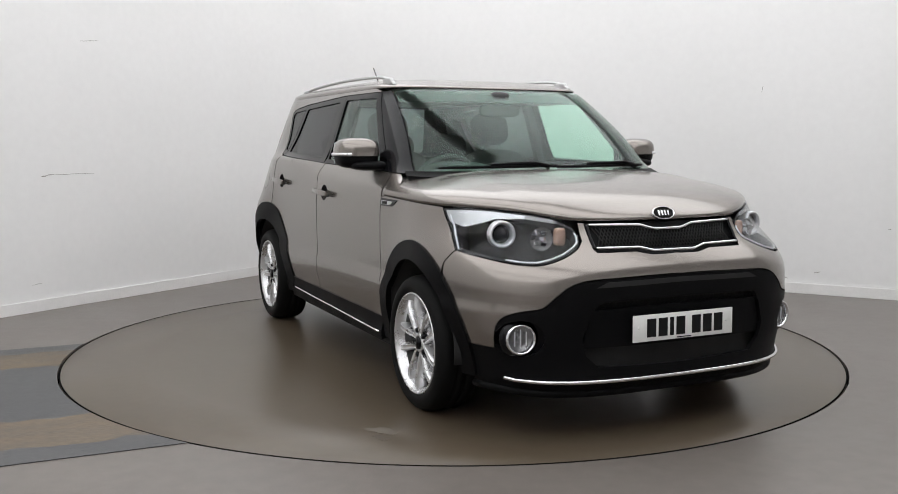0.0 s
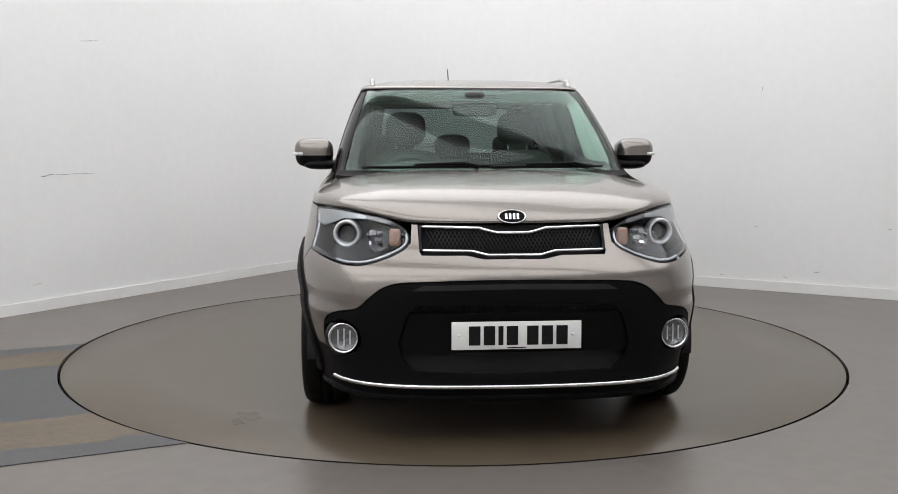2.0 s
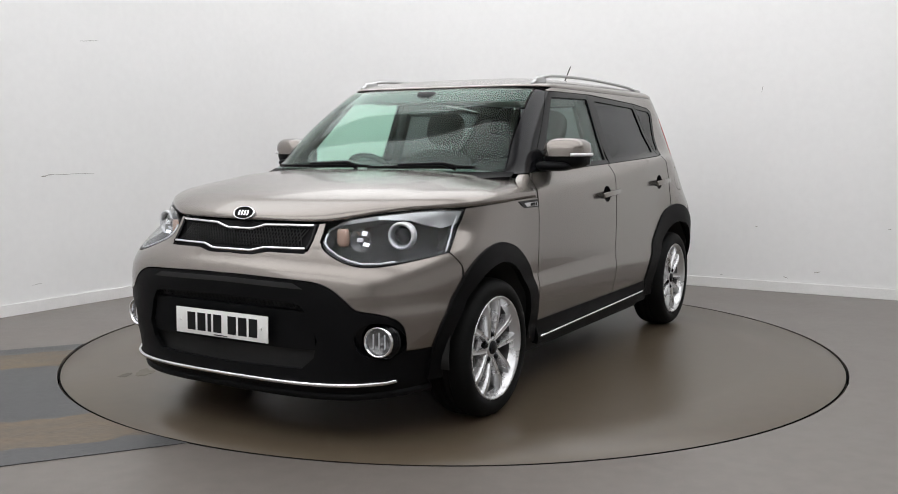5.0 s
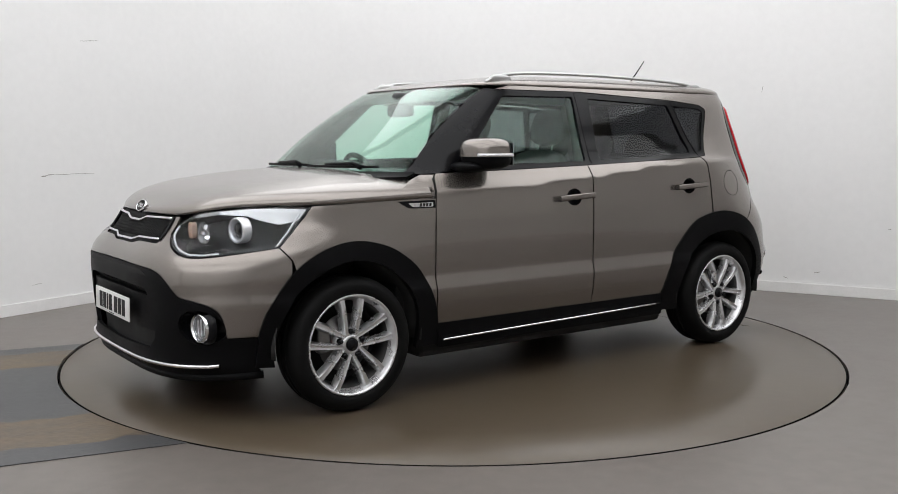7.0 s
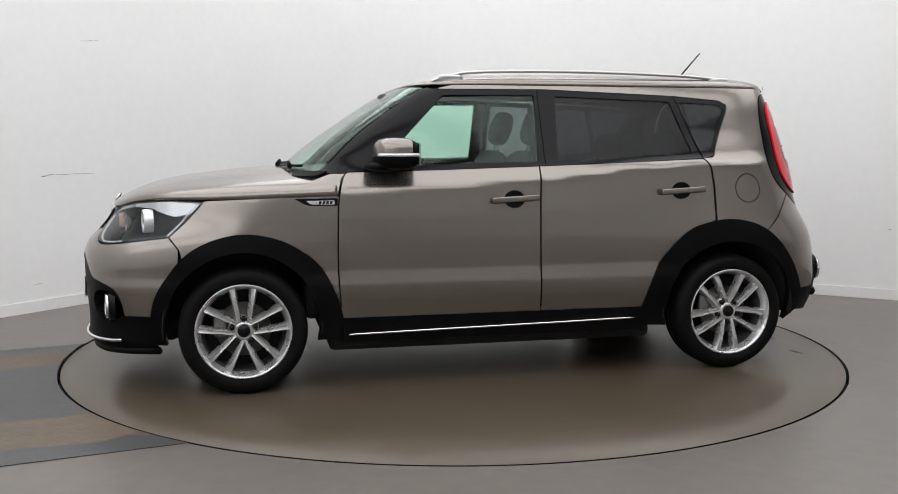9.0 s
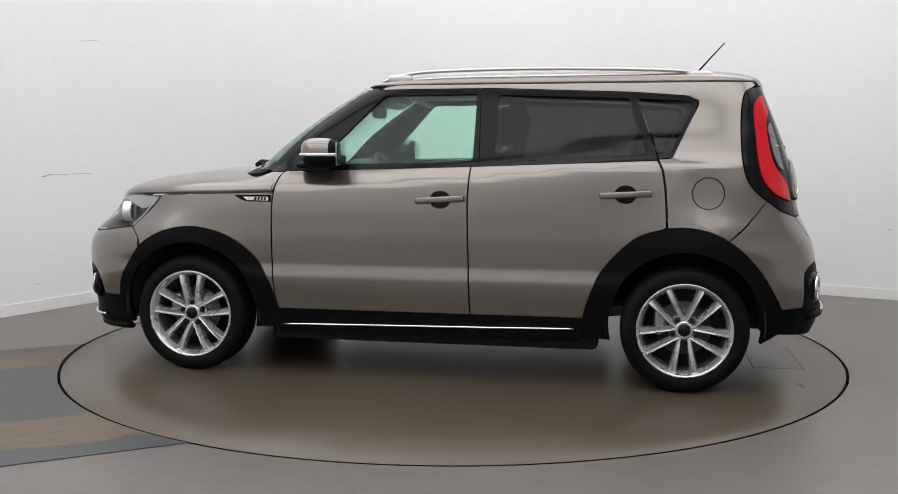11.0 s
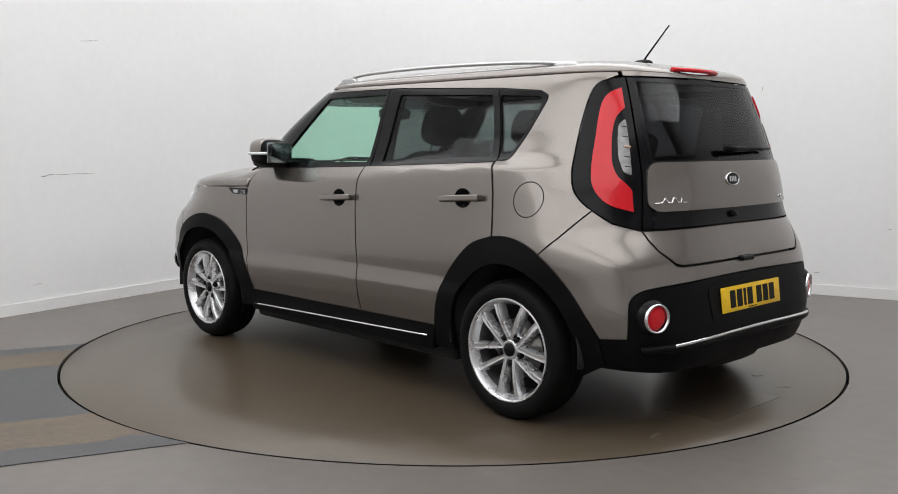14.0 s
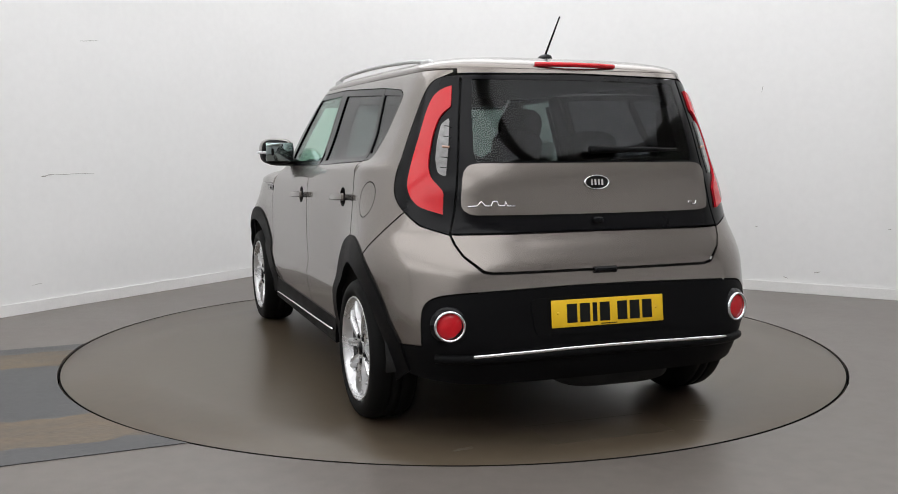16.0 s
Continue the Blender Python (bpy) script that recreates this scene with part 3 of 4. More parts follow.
def wall_mark(run_dir, normal, ends, radius):
    """A scuff drawn along a straight stretch of wall."""
    (a, za), (b, zb) = ends
    path = []
    for i in range(9):
        t = i / 8
        d, z = a + (b - a) * t, za + (zb - za) * t + .004 * noise.noise((t * 4, a, 2))
        p = CORNER + run_dir * d + normal * .001
        path.append((p.x, p.y, z))
    ob = part("wall_mark", tube(path, lambda t: radius * (.35 + .9 * math.sin(math.pi * (.1 + .8 * t)) * (.6 + .4 * noise.noise((t * 6, b, 3)))), 6, 1.0), SCUFF)
    return tagged(ob, "thin grey scuff on the white wall", "scuff", kind="structure")


NL, NR_ = Vector((.8458, -.5335)), Vector((-.4903, -.8715))
for ends, r in ((((3.589, .993), (3.50, 1.002)), .004), (((3.50, 1.002), (3.144, .998)), .0022), (((3.224, 1.998), (3.06, 2.012)), .0022), (((3.60, .991), (3.57, .988)), .005), (((3.72, .2), (3.64, .205)), .002)):
    wall_mark(LEFT, NL, ends, r)
for ends, r in ((((4.184, 1.70), (4.174, 1.648)), .0022), (((4.40, .128), (4.44, .120)), .004), (((4.64, .176), (4.69, .190)), .0035), (((4.16, .54), (4.18, .536)), .004), (((5.18, .559), (5.20, .556)), .004), (((3.88, .112), (3.91, .116)), .003)):
    wall_mark(RIGHT, NR_, ends, r)

# ---- the car ----
car = tagged(new("car"), "titanium grey compact crossover car with black cladding, parked on the turntable", "car")
HUB_X, HUB_Z, TYRE_R = 1.303, .325, .315

# body panels
DOOR_A = flow([S(.815, .345), S(.831, .55), S(.833, .741), S(.826, .94), S(.80, 1.05), S(.775, 1.078)])
DOOR_B = [S(-.222, 1.104), S(-.213, .93), S(-.216, .7), S(-.225, .345)]
ARCH_R = flow([S(-.800, .345), S(-.84, .48), S(-.905, .61), S(-1.046, .751), S(-1.18, .802), S(-1.31, .814), S(-1.44, .785), S(-1.551, .715), S(-1.65, .61), S(-1.72, .50), S(-1.765, .415)])
ARCH_F = flow([S(.812, .36), S(.85, .48), S(.922, .613), S(1.018, .697), S(1.135, .755), S(1.289, .782), S(1.442, .755), S(1.571, .685), S(1.66, .58), S(1.72, .48), S(1.743, .385)])


def handle_hole(x, z):
    return ring(x, z, .054, .044, n=24)


HANDLES = (-.075, .937), (-1.005, .972)
doors_f = panel("front_door", DOOR_A + [S(.3, 1.088)] + DOOR_B, PAINT, car, "titanium grey metallic door panel", gap=.0018, holes=[handle_hole(*HANDLES[0])])
cut = [p for p in ARCH_R if p[1] > -1.185]
doors_r = panel("rear_door", [S(-.230, .345), S(-.221, .7), S(-.218, .93), S(-.227, 1.104), S(-.7, 1.122), S(-1.155, 1.14), S(-1.178, 1.09), S(-1.192, 1.0), S(-1.199, .90), S(-1.203, .812)] + cut[::-1],
                PAINT, car, "titanium grey metallic door panel", gap=.0018, holes=[handle_hole(*HANDLES[1])])
LAMP_TIP = S(1.475, .945)
panel("fender", [S(.822, .36)] + [S(p[1] + .004, p[2]) for p in DOOR_A if p[2] < .955] + [S(.826, .960), S(.93, .962), S(1.10, .958), S(1.30, .952), LAMP_TIP, S(1.512, .90), S(1.575, .835), S(1.645, .772)]
      + [S(1.60, .715)] + [p for p in ARCH_F if p[1] < 1.60][::-1], PAINT, car, "titanium grey metallic front wing", gap=.0018)
cut = [p for p in ARCH_F if p[1] > 1.60]
FRONT_LINE = flow([F(.12, .681), F(.26, .678), F(.40, .674), F(.48, .667), F(.540, .645), F(.590, .605), F(.635, .562), F(.700, .546), F(.748, .526), F(.772, .492), F(.776, .44), F(.768, .384)], 4)
LAMP_LOW = flow([F(.729, .741), F(.68, .7345), F(.626, .735), F(.57, .747), F(.512, .766), F(.455, .791), F(.428, .812), F(.421, .835)], 4)
panel("front_bumper", [S(1.602, .7135), S(1.648, .7705), *[F(q[1], q[2] - .004) for q in LAMP_LOW[:-3]], F(.417, .818), F(.412, .893), F(.385, .893), F(.380, .79), F(.372, .776), F(.19, .776), F(.12, .762), F(0, .762),
      F(0, .682)] + [F(q[1], q[2] + .001) for q in FRONT_LINE] + cut[::-1], PAINT, car, "titanium grey metallic front bumper skin", centre=True, gap=.0018)
OPENING = [F(0, .300), F(.40, .312), F(.455, .36), F(.474, .43), F(.44, .53), F(.41, .572), F(.38, .580), F(0, .586)]
panel("lower_fascia", [F(0, .679)] + [F(q[1], q[2] - .002) for q in FRONT_LINE] + [S(1.743, .382), S(1.735, .25), S(1.70, .19),
      F(.70, .185), F(.3, .20), F(0, .205)] + OPENING, CLAD, car, "black textured lower bumper and grille surround", centre=True, off=-.002, gap=.001,
      holes=[ring(.700, .432, .078, .076, "f")], thick=.02)
LAMP_EDGE = flow([S(-1.685, .943), S(-1.643, .976), S(-1.606, 1.016), S(-1.584, 1.062), S(-1.568, 1.136), S(-1.5605, 1.258), S(-1.5625, 1.372), S(-1.572, 1.446), S(-1.588, 1.482), S(-1.616, 1.499)], 4)
QUARTER = [S(-1.162, 1.145), S(-1.186, 1.09), S(-1.200, 1.0), S(-1.207, .90), S(-1.211, .812)] + [p for p in ARCH_R if -1.49 < p[1] < -1.215] + [S(-1.497, .752), S(-1.576, .824), *[S(x + .0035, z) for _, x, z in LAMP_EDGE], B(.545, 1.518), B(.545, 1.53), S(-1.5, 1.53), S(-.3, 1.53), S(.2, 1.53), S(.285, 1.512), S(0.27, 1.506), S(-0.3, 1.509), S(-1.04, 1.481), S(-1.308, 1.459),
           S(-1.355, 1.435), S(-1.353, 1.41), S(-1.23, 1.155), S(-1.21, 1.147)]
panel("side_panel", QUARTER, PAINT, car, "titanium grey metallic rear quarter and roof side", gap=.0015, holes=[ring(-1.400, .981, .077, .077)])
panel("fuel_flap", ring(-1.400, .981, .0742, .0742), PAINT, car)
GATE = [B(.604, .775), B(.536, .712), B(.50, .705), B(0, .705)]
REAR_LINE = flow([B(.12, .648), B(.33, .644), B(.547, .637), B(.66, .629), B(.722, .615), B(.757, .586), B(.770, .54), B(.772, .48), B(.768, .42)], 4)
panel("rear_bumper", [S(-1.500, .750), S(-1.579, .821), S(-1.684, .941), S(-1.757, .889), B(.637, .856), B(.628, .82)] + GATE + [B(0, .649)] + [B(q[1], q[2] + .001) for q in REAR_LINE]
      + [p for p in ARCH_R if p[1] < -1.50][::-1], PAINT, car, "titanium grey metallic rear bumper skin", centre=True, gap=.0018)
panel("rear_fascia", [B(0, .646)] + [B(q[1], q[2] - .002) for q in REAR_LINE] + [S(-1.765, .412), S(-1.758, .30), S(-1.73, .285), B(.6, .262), B(0, .262)], CLAD, car,
      "black textured rear bumper lower", centre=True, off=-.002, gap=.001, thick=.02)
tailgate = part("tailgate", panel_mesh("tailgate", [B(0, .712), B(.495, .712), B(.53, .719), B(.599, .777), B(.623, .82), B(.632, .857), B(0, .860)], centre=True, gap=.002), PAINT, car, "titanium grey metallic tailgate lower")
EDGE = [B(.632, .862), B(.608, .95), B(.580, 1.13), B(.556, 1.30), B(.519, 1.508)]
GLASSHOLE = [B(.515, 1.165), B(.500, 1.35), B(.478, 1.488)]
panel("tailgate_panel", [B(0, .864)] + EDGE + [B(0, 1.518), B(0, 1.492)] + GLASSHOLE[::-1] + [B(.505, 1.152), B(0, 1.152)], GLOSSBLACK, tailgate, "gloss black tailgate upper", centre=True, gap=.002, thick=.012,
      holes=[])
panel("rear_window", [B(0, 1.150), B(.507, 1.150)] + [B(q[1] + .002, q[2]) for q in GLASSHOLE] + [B(0, 1.494)], SHADE, tailgate, "dark privacy tailgate glass", centre=True, thick=.004, off=-.001)
panel("spoiler", [B(0, 1.521), B(.533, 1.512), B(.530, 1.535), B(0, 1.535)], PAINT, tailgate, "titanium grey metallic spoiler edge", centre=True, off=.004, gap=.001)
panel("insert", rounded([B(0, .932), B(.592, .934), B(.562, 1.141), B(0, 1.141)], .065, skip=(0, 3)), PAINT, tailgate, "titanium grey metallic tailgate insert", centre=True, off=lambda x, y, z: .017 - .010 * np.clip(1 - np.minimum(np.minimum(z - .932, 1.141 - z), .577 - np.abs(y)) / .018, 0, 1) ** 2, thick=.018, step=.018)

# hood and roof
ZH = curve((0, .899), (.36, .899), (.43, .903), (.5, .915), (.68, .945), (.80, .951))
side_line = [S(.834 + (1.475 - .834) * i / 24, .9645 - .0145 * i / 24) for i in range(25)]
nose_line = [F(.79 * (1 - (i / 22)), float(ZH(.79 * (1 - (i / 22))))) for i in range(1, 23)]
HOODZ = curve((.85, 1.100), (1.075, 1.087), (1.236, 1.078), (1.458, 1.056), (1.678, 1.031), (1.833, 1.004), (1.94, .968), (1.99, .95))


def dome(x, y, q):
    edge = .70 - .16 * (x - .9)
    t = min(1, max(0, (edge - abs(y)) / .05))
    return .007 * t * t * (3 - 2 * t) * min(1, max(0, (1.9 - x) / .5)) * (1 if q < .95 else 0)


contour = on_skin_all(side_line + nose_line)
contour[-1].y = 0
cap("hood", contour, (.80, 1.55), HOODZ, 2.6, 2.6, PAINT, car, "titanium grey metallic hood", dome, cut=lambda y: 1.03 - .24 * min(1, abs(y) / .79) ** 3)
ROOFZ = curve((-1.72, 1.586), (-1.6, 1.599), (-1.3, 1.612), (-.8, 1.616), (-.2, 1.611), (.15, 1.592), (.35, 1.566), (.45, 1.55))
ZR = 1.53
lo, hi = chart_e(0, ZR, False), chart_e(0, ZR, True)
contour = [Vector(v) for v in skin(np.linspace(lo, hi, 71), np.full(71, ZR))]
contour[0].y = contour[-1].y = 0
cap("roof", contour, (-1.25, -.15), ROOFZ, 3.2, 2.4, PAINT, car, "titanium grey metallic roof")

# glass and black pillars
WS = [F(0, 1.078), F(.45, 1.078), F(.715, 1.080), F(.69, 1.18), F(.60, 1.517), F(.3, 1.524), F(0, 1.526)]
panel("windscreen", WS, GLASS, car, "green tinted laminated windscreen", centre=True, thick=.005)
panel("shade_band", [F(0, 1.455), F(.612, 1.450), F(.596, 1.515), F(0, 1.523)], SHADE, car, "dark shade band along the windscreen top", centre=True, thick=.002, off=-.007)
pillar = [F(.722, 1.078), F(.697, 1.18), F(.607, 1.517), S(.30, 1.508), S(0.276, 1.504), S(.722, 1.088), S(.76, 1.080), S(.83, 1.078)]
panel("front_pillar", pillar, GLOSSBLACK, car, "gloss black windscreen pillar", off=-.003, thick=.03)
FW = rounded([S(.615, 1.112), S(0.262, 1.474), S(-0.236, 1.48), S(-.228, 1.128)], .014)
panel("window_frame", [S(.733, 1.086), S(0.286, 1.504), S(-0.252, 1.507), S(-.262, 1.107), S(-.222, 1.106), S(.3, 1.090)], GLOSSBLACK, doors_f, "gloss black door window frame", holes=[FW], thick=.02, off=-.001)
panel("window", FW, GLASS, doors_f, "green tinted front door glass", thick=.004, off=-.008)
RW = rounded([S(-0.35, 1.474), S(-1.012, 1.45), S(-1.105, 1.190), S(-1.095, 1.165), S(-.340, 1.130)], .014)
panel("window_frame", [S(-0.256, 1.507), S(-1.035, 1.478), S(-1.06, 1.43), S(-1.155, 1.15), S(-1.155, 1.143), S(-.7, 1.124), S(-.266, 1.107)], GLOSSBLACK, doors_r, "gloss black door window frame", holes=[RW], thick=.02, off=-.001)
panel("window", RW, SHADE, doors_r, "dark privacy rear door glass", thick=.004, off=-.008)
QW = rounded([S(-1.062, 1.448), S(-1.303, 1.436), S(-1.33, 1.415), S(-1.222, 1.180), S(-1.158, 1.176)], .014)
panel("quarter_trim", [S(-1.04, 1.478), S(-1.306, 1.456), S(-1.35, 1.434), S(-1.348, 1.41), S(-1.226, 1.155), S(-1.16, 1.146), S(-1.162, 1.16), S(-1.066, 1.43)], GLOSSBLACK, car, "gloss black quarter window surround", holes=[QW], thick=.02, off=-.001)
panel("quarter_window", QW, SHADE, car, "dark privacy quarter glass", thick=.004, off=-.006)

panel("fender_top", [S(.836, .961), S(.812, 1.05), S(.790, 1.073), S(.86, 1.073), S(.94, 1.045), S(1.02, 1.0), S(1.05, .961)], PAINT, car, "painted corner between hood, door and windscreen", off=-.003, thick=.008)

# black arch cladding, sills
for hub, arch in ((HUB_X, ARCH_F), (-HUB_X, ARCH_R)):
    inner_arc = []
    a0, a1 = (-.22, math.pi + .22)
    for i in range(33):
        a = a0 + (a1 - a0) * i / 32
        inner_arc.append(S(hub + .372 * math.cos(a), HUB_Z + .372 * math.sin(a)))
    ordered = list(arch) if arch[0][1] > arch[-1][1] else list(arch)[::-1]
    first_x, last_x = ordered[0][1], ordered[-1][1]
    poly = [S(first_x + .002, .245)] + ordered + [S(last_x - .002, .245 if hub > 0 else .30)] + inner_arc[::-1]
    flare_off = (lambda h: lambda x, y, z: .007 + .011 * np.clip(1 - (np.hypot(x - h, z - HUB_Z) - .372) / .10, 0, 1) ** .8)(hub)
    panel("wheel_arch_cladding", poly, CLAD, car, "black textured wheel arch cladding", off=flare_off, thick=.028, step=.022)
panel("sill_cladding", [S(.812, .348), S(.806, .232), S(-.795, .232), S(-.802, .348)], CLAD, car, "black textured sill cladding", off=lambda x, y, z: .004 + .022 * np.clip((.33 - z) / .06, 0, 1), thick=.04)
strip("sill_strip", [S(.785, .268), S(.3, .277), S(-.3, .287), S(-.762, .297)], CHROME, car, .026, .009, "bright chrome sill strip", flat=.7)

# tail lamps
LAMPS = [*LAMP_EDGE[::-1], S(-1.757, .892), B(.639, .857), B(.636, .862), B(.612, .95), B(.584, 1.13), B(.560, 1.30), B(.523, 1.509)]
lamps_r = panel("tail_lamp", LAMPS, GLOSSBLACK, car, "tail lamp in a gloss black surround", gap=.002, off=.001, thick=.02)
RED = flow([B(.560, 1.458), B(.590, 1.446), B(.618, 1.423), B(.639, 1.387), B(.665, 1.32), B(.704, 1.207), B(.744, 1.086), B(.753, 1.036), B(.747, .996), B(.722, .962), B(.652, .936)], 3)
RED += flow([B(.645, 1.006), B(.644, 1.028), B(.662, 1.057), B(.678, 1.085), B(.680, 1.127), B(.668, 1.187), B(.645, 1.269), B(.614, 1.335), B(.576, 1.372)], 3)
panel("red_lens", RED, REDLENS, lamps_r, "glossy red curved lens", off=.010, thick=.010, step=.02)
panel("clear_lens", rounded([B(.587, 1.327), B(.619, 1.299), B(.641, 1.228), B(.655, 1.157), B(.655, 1.102), B(.629, 1.086), B(.611, 1.177), B(.596, 1.269)], .012), SMOKY, lamps_r, "smoky silvered reversing lens", off=.007, thick=.008)
for k in range(5):
    z = 1.125 + .042 * k
    y = .650 - .20 * (z - 1.11)
    strip("lens_rib", [B(y - .004, z), B(y - .028, z - .003)], LAMPBLACK if k != 2 else AMBER, car, .0062, .0022 if k != 2 else .005, "dark rib in the reversing lens")

panel("lamp_backing", [B(.60, .875), B(.665, .875), B(.63, 1.13), B(.60, 1.30), B(.55, 1.49), B(.507, 1.49), B(.532, 1.30), B(.552, 1.13)], DARK, car, "dark seam backing beside the tail lamp", off=-.022, thick=.006)

# headlamps
HEAD = [S(1.480, .942), S(1.515, .897), S(1.578, .832), S(1.648, .768), *LAMP_LOW, F(.423, .852), F(.436, .878), F(.46, .893), F(.50, .911), F(.60, .931), F(.68, .943), F(.76, .948)]
heads = panel("headlamp", HEAD, LAMPBLACK, car, "headlamp with projector lens in a dark housing", off=-.10, thick=.01)
HEAD_IN = [S(1.565, .912), S(1.60, .845), S(1.66, .787), F(.722, .756), F(.626, .749), F(.518, .779), F(.438, .815), F(.438, .858), F(.47, .880), F(.52, .897), F(.60, .913), F(.68, .922)]
panel("bezel", HEAD, LAMPBLACK, heads, "dark bezel round the lamp", off=-.006, thick=.085, holes=[HEAD_IN], gap=.003)
for k, line in enumerate(([S(1.530, .915), S(1.592, .838), S(1.655, .779)], [F(.7235, .751), F(.68, .744), F(.626, .7445), F(.57, .757), F(.516, .775), F(.46, .800), F(.438, .818), F(.432, .838), F(.434, .855)])):
    for side, lamp in zip((1, -1), heads):
        pts = [(p[0], p[1] + (q[1] - p[1]) * i / 8, p[2] + (q[2] - p[2]) * i / 8) for p, q in zip(line, line[1:]) for i in range(8)] + [line[-1]]
        part("light_line", tube(on_skin_all(pts, -.005, side), .0045, 8), REFLECT, lamp, "bright silver line round the lamp")
panel("daytime_band", [F(.50, .891), F(.60, .909), F(.70, .918), F(.70, .934), F(.60, .925), F(.50, .906)], SMOKY, heads, "grey daytime running light band", off=-.0035, thick=.006)
panel("lamp_cover", HEAD, CLEAR, heads, "clear polycarbonate cover", off=.003, thick=.003, gap=.002)

# headlamp inside
for side, lamp in zip((1, -1), heads):
    def place(p, off):
        return on_skin(p, off, side)
    ahead = Matrix.Rotation(radians(side * 12), 4, "Z")

    def unit(y, z, back, r, name, label, profile, material):
        at = Vector((place(F(y, z), 0).x - back, y * side, z))
        ob = part(name, lathe([(r * a, r * b) for a, b in profile], 32, "x"), material, lamp, label)
        ob.matrix_basis = Matrix.Translation(at) @ ahead
        return ob
    RINGP = [(1.0, -.6), (1.0, .1), (.96, .2), (.84, .2), (.74, .0), (.70, -.5)]
    unit(.680, .842, .030, .058, "projector_ring", "bright chrome projector ring", RINGP, REFLECT)
    unit(.680, .842, .045, .042, "projector_lens", "dark glass projector lens", [(1, -.3), (.96, 0), (.8, .3), (.5, .5), (.02, .58)], GLOSSBLACK)
    unit(.550, .826, .045, .050, "reflector_bowl", "silvered main beam reflector", [(1.0, .1), (.85, -.1), (.6, -.35), (.3, -.45), (.02, -.48)], SMOKY)
    for k, (dy, dz, w, h, tilt) in enumerate(((-.020, .022, .026, .018, 20), (.008, .024, .024, .022, -25), (.024, .004, .020, .026, 35), (-.012, -.004, .030, .016, -12), (-.022, -.026, .022, .020, 28), (.012, -.022, .028, .018, -34))):
        at = (place(F(.560, .830), 0).x - .030 - .004 * (k % 3), (.560 + dy) * side, .830 + dz)
        part("reflector_facet", box((.003, w, h), at, .001, Matrix.Rotation(radians(tilt), 4, "Y") @ Matrix.Rotation(radians(-tilt * .7), 4, "Z")), CHROME, lamp, "bright mirror facet")
    part("indicator_lens", blob((.03, .05, .075), (place(F(.475, .835), 0).x - .045, .478 * side, .835), 5), AMBER, lamp, "pale amber indicator lens")
panel("lamp_wing", [S(1.50, .933), S(1.54, .885), S(1.62, .868), F(.735, .888), F(.70, .905), F(.60, .910), F(.60, .922), F(.70, .936), F(.76, .938)], SATIN, heads, "silver wing of the lamp bezel", off=-.003, thick=.006)

# front grille
panel("grille_backing", [F(0, .765), F(.12, .765), F(.19, .779), F(.375, .779), F(.381, .80), F(.384, .895), F(0, .897)], CLAD, car, "black mesh behind the grille", centre=True, off=-.012, thick=.02)
strip("grille_strip", [F(.368, .882), F(.25, .881), F(.135, .878), F(.100, .868), F(.065, .860), F(0, .860)], CHROME, car, .004, .0065, "wavy chrome grille strip", centre=True)
strip("grille_strip", [F(.368, .790), F(.25, .789), F(.170, .788), F(.14, .781), F(.105, .773), F(0, .773)], CHROME, car, .004, .0065, "wavy chrome grille strip", centre=True)
strip("grille_frame", [F(.374, .787), F(.377, .83), F(.374, .885)], GLOSSBLACK, car, .002, .007, "gloss black grille end")


def lattice(name, y0, y1, z0, z1, off, pitch, parent, front=True):
    """A mesh of small hexagon-like openings: crossing slanted wires."""
    kind, wires = (F if front else B), []
    k = y0 - (z1 - z0)
    while k < y1 + (z1 - z0):
        for lean in (1, -1):
            a, b = k, k + lean * (z1 - z0) * .6
            if y0 <= a <= y1 and y0 <= b <= y1:
                wires.append([(a + (b - a) * t, z0 + (z1 - z0) * t) for t in (0, .5, 1)])
        k += pitch
    flat = [q for w in wires for q in w]
    places = [Vector((v.x, v.y * (1 if q[0] >= 0 else -1), v.z)) for v, q in zip(on_skin_all([kind(abs(y), z) for y, z in flat], off), flat)]
    bm_v, bm_f = [], []
    for i in range(len(wires)):
        me = tube(places[3 * i:3 * i + 3], .0022, 4)
        n = len(bm_v)
        bm_v += [tuple(v.co) for v in me.vertices]
        bm_f += [tuple(k2 + n for k2 in p.vertices) for p in me.polygons]
        bpy.data.meshes.remove(me)
    return part(name, mesh_of(name, bm_v, bm_f), DARK, parent, "fine black grille mesh")


lattice("grille_mesh", -.36, .36, .795, .872, -.006, .016, car)
panel("intake_backing", [F(0, .235), F(.5, .235), F(.56, .37), F(.56, .44), F(.50, .60), F(.44, .63), F(0, .63)], DARK, car, "dark air intake", centre=True, off=-.05, thick=.01)
lattice("intake_mesh", -.44, .44, .548, .582, -.035, .022, car)
panel("plate_holder", [F(0, .385), F(.462, .388), F(.458, .45), F(.43, .545), F(0, .548)], CLAD, car, "black plate mounting bar", centre=True, off=-.016, thick=.03)
panel("intake_slot", [F(0, .646), F(.42, .640), F(.37, .662), F(0, .667)], DARK, car, "thin dark slot above the intake", centre=True, off=.0005, thick=.006)
strip("bumper_strip", [F(.728, .262), F(.70, .257), F(.6, .254), F(.3, .252), F(0, .250)], CHROME, car, .006, .009, "chrome lower bumper strip", centre=True)
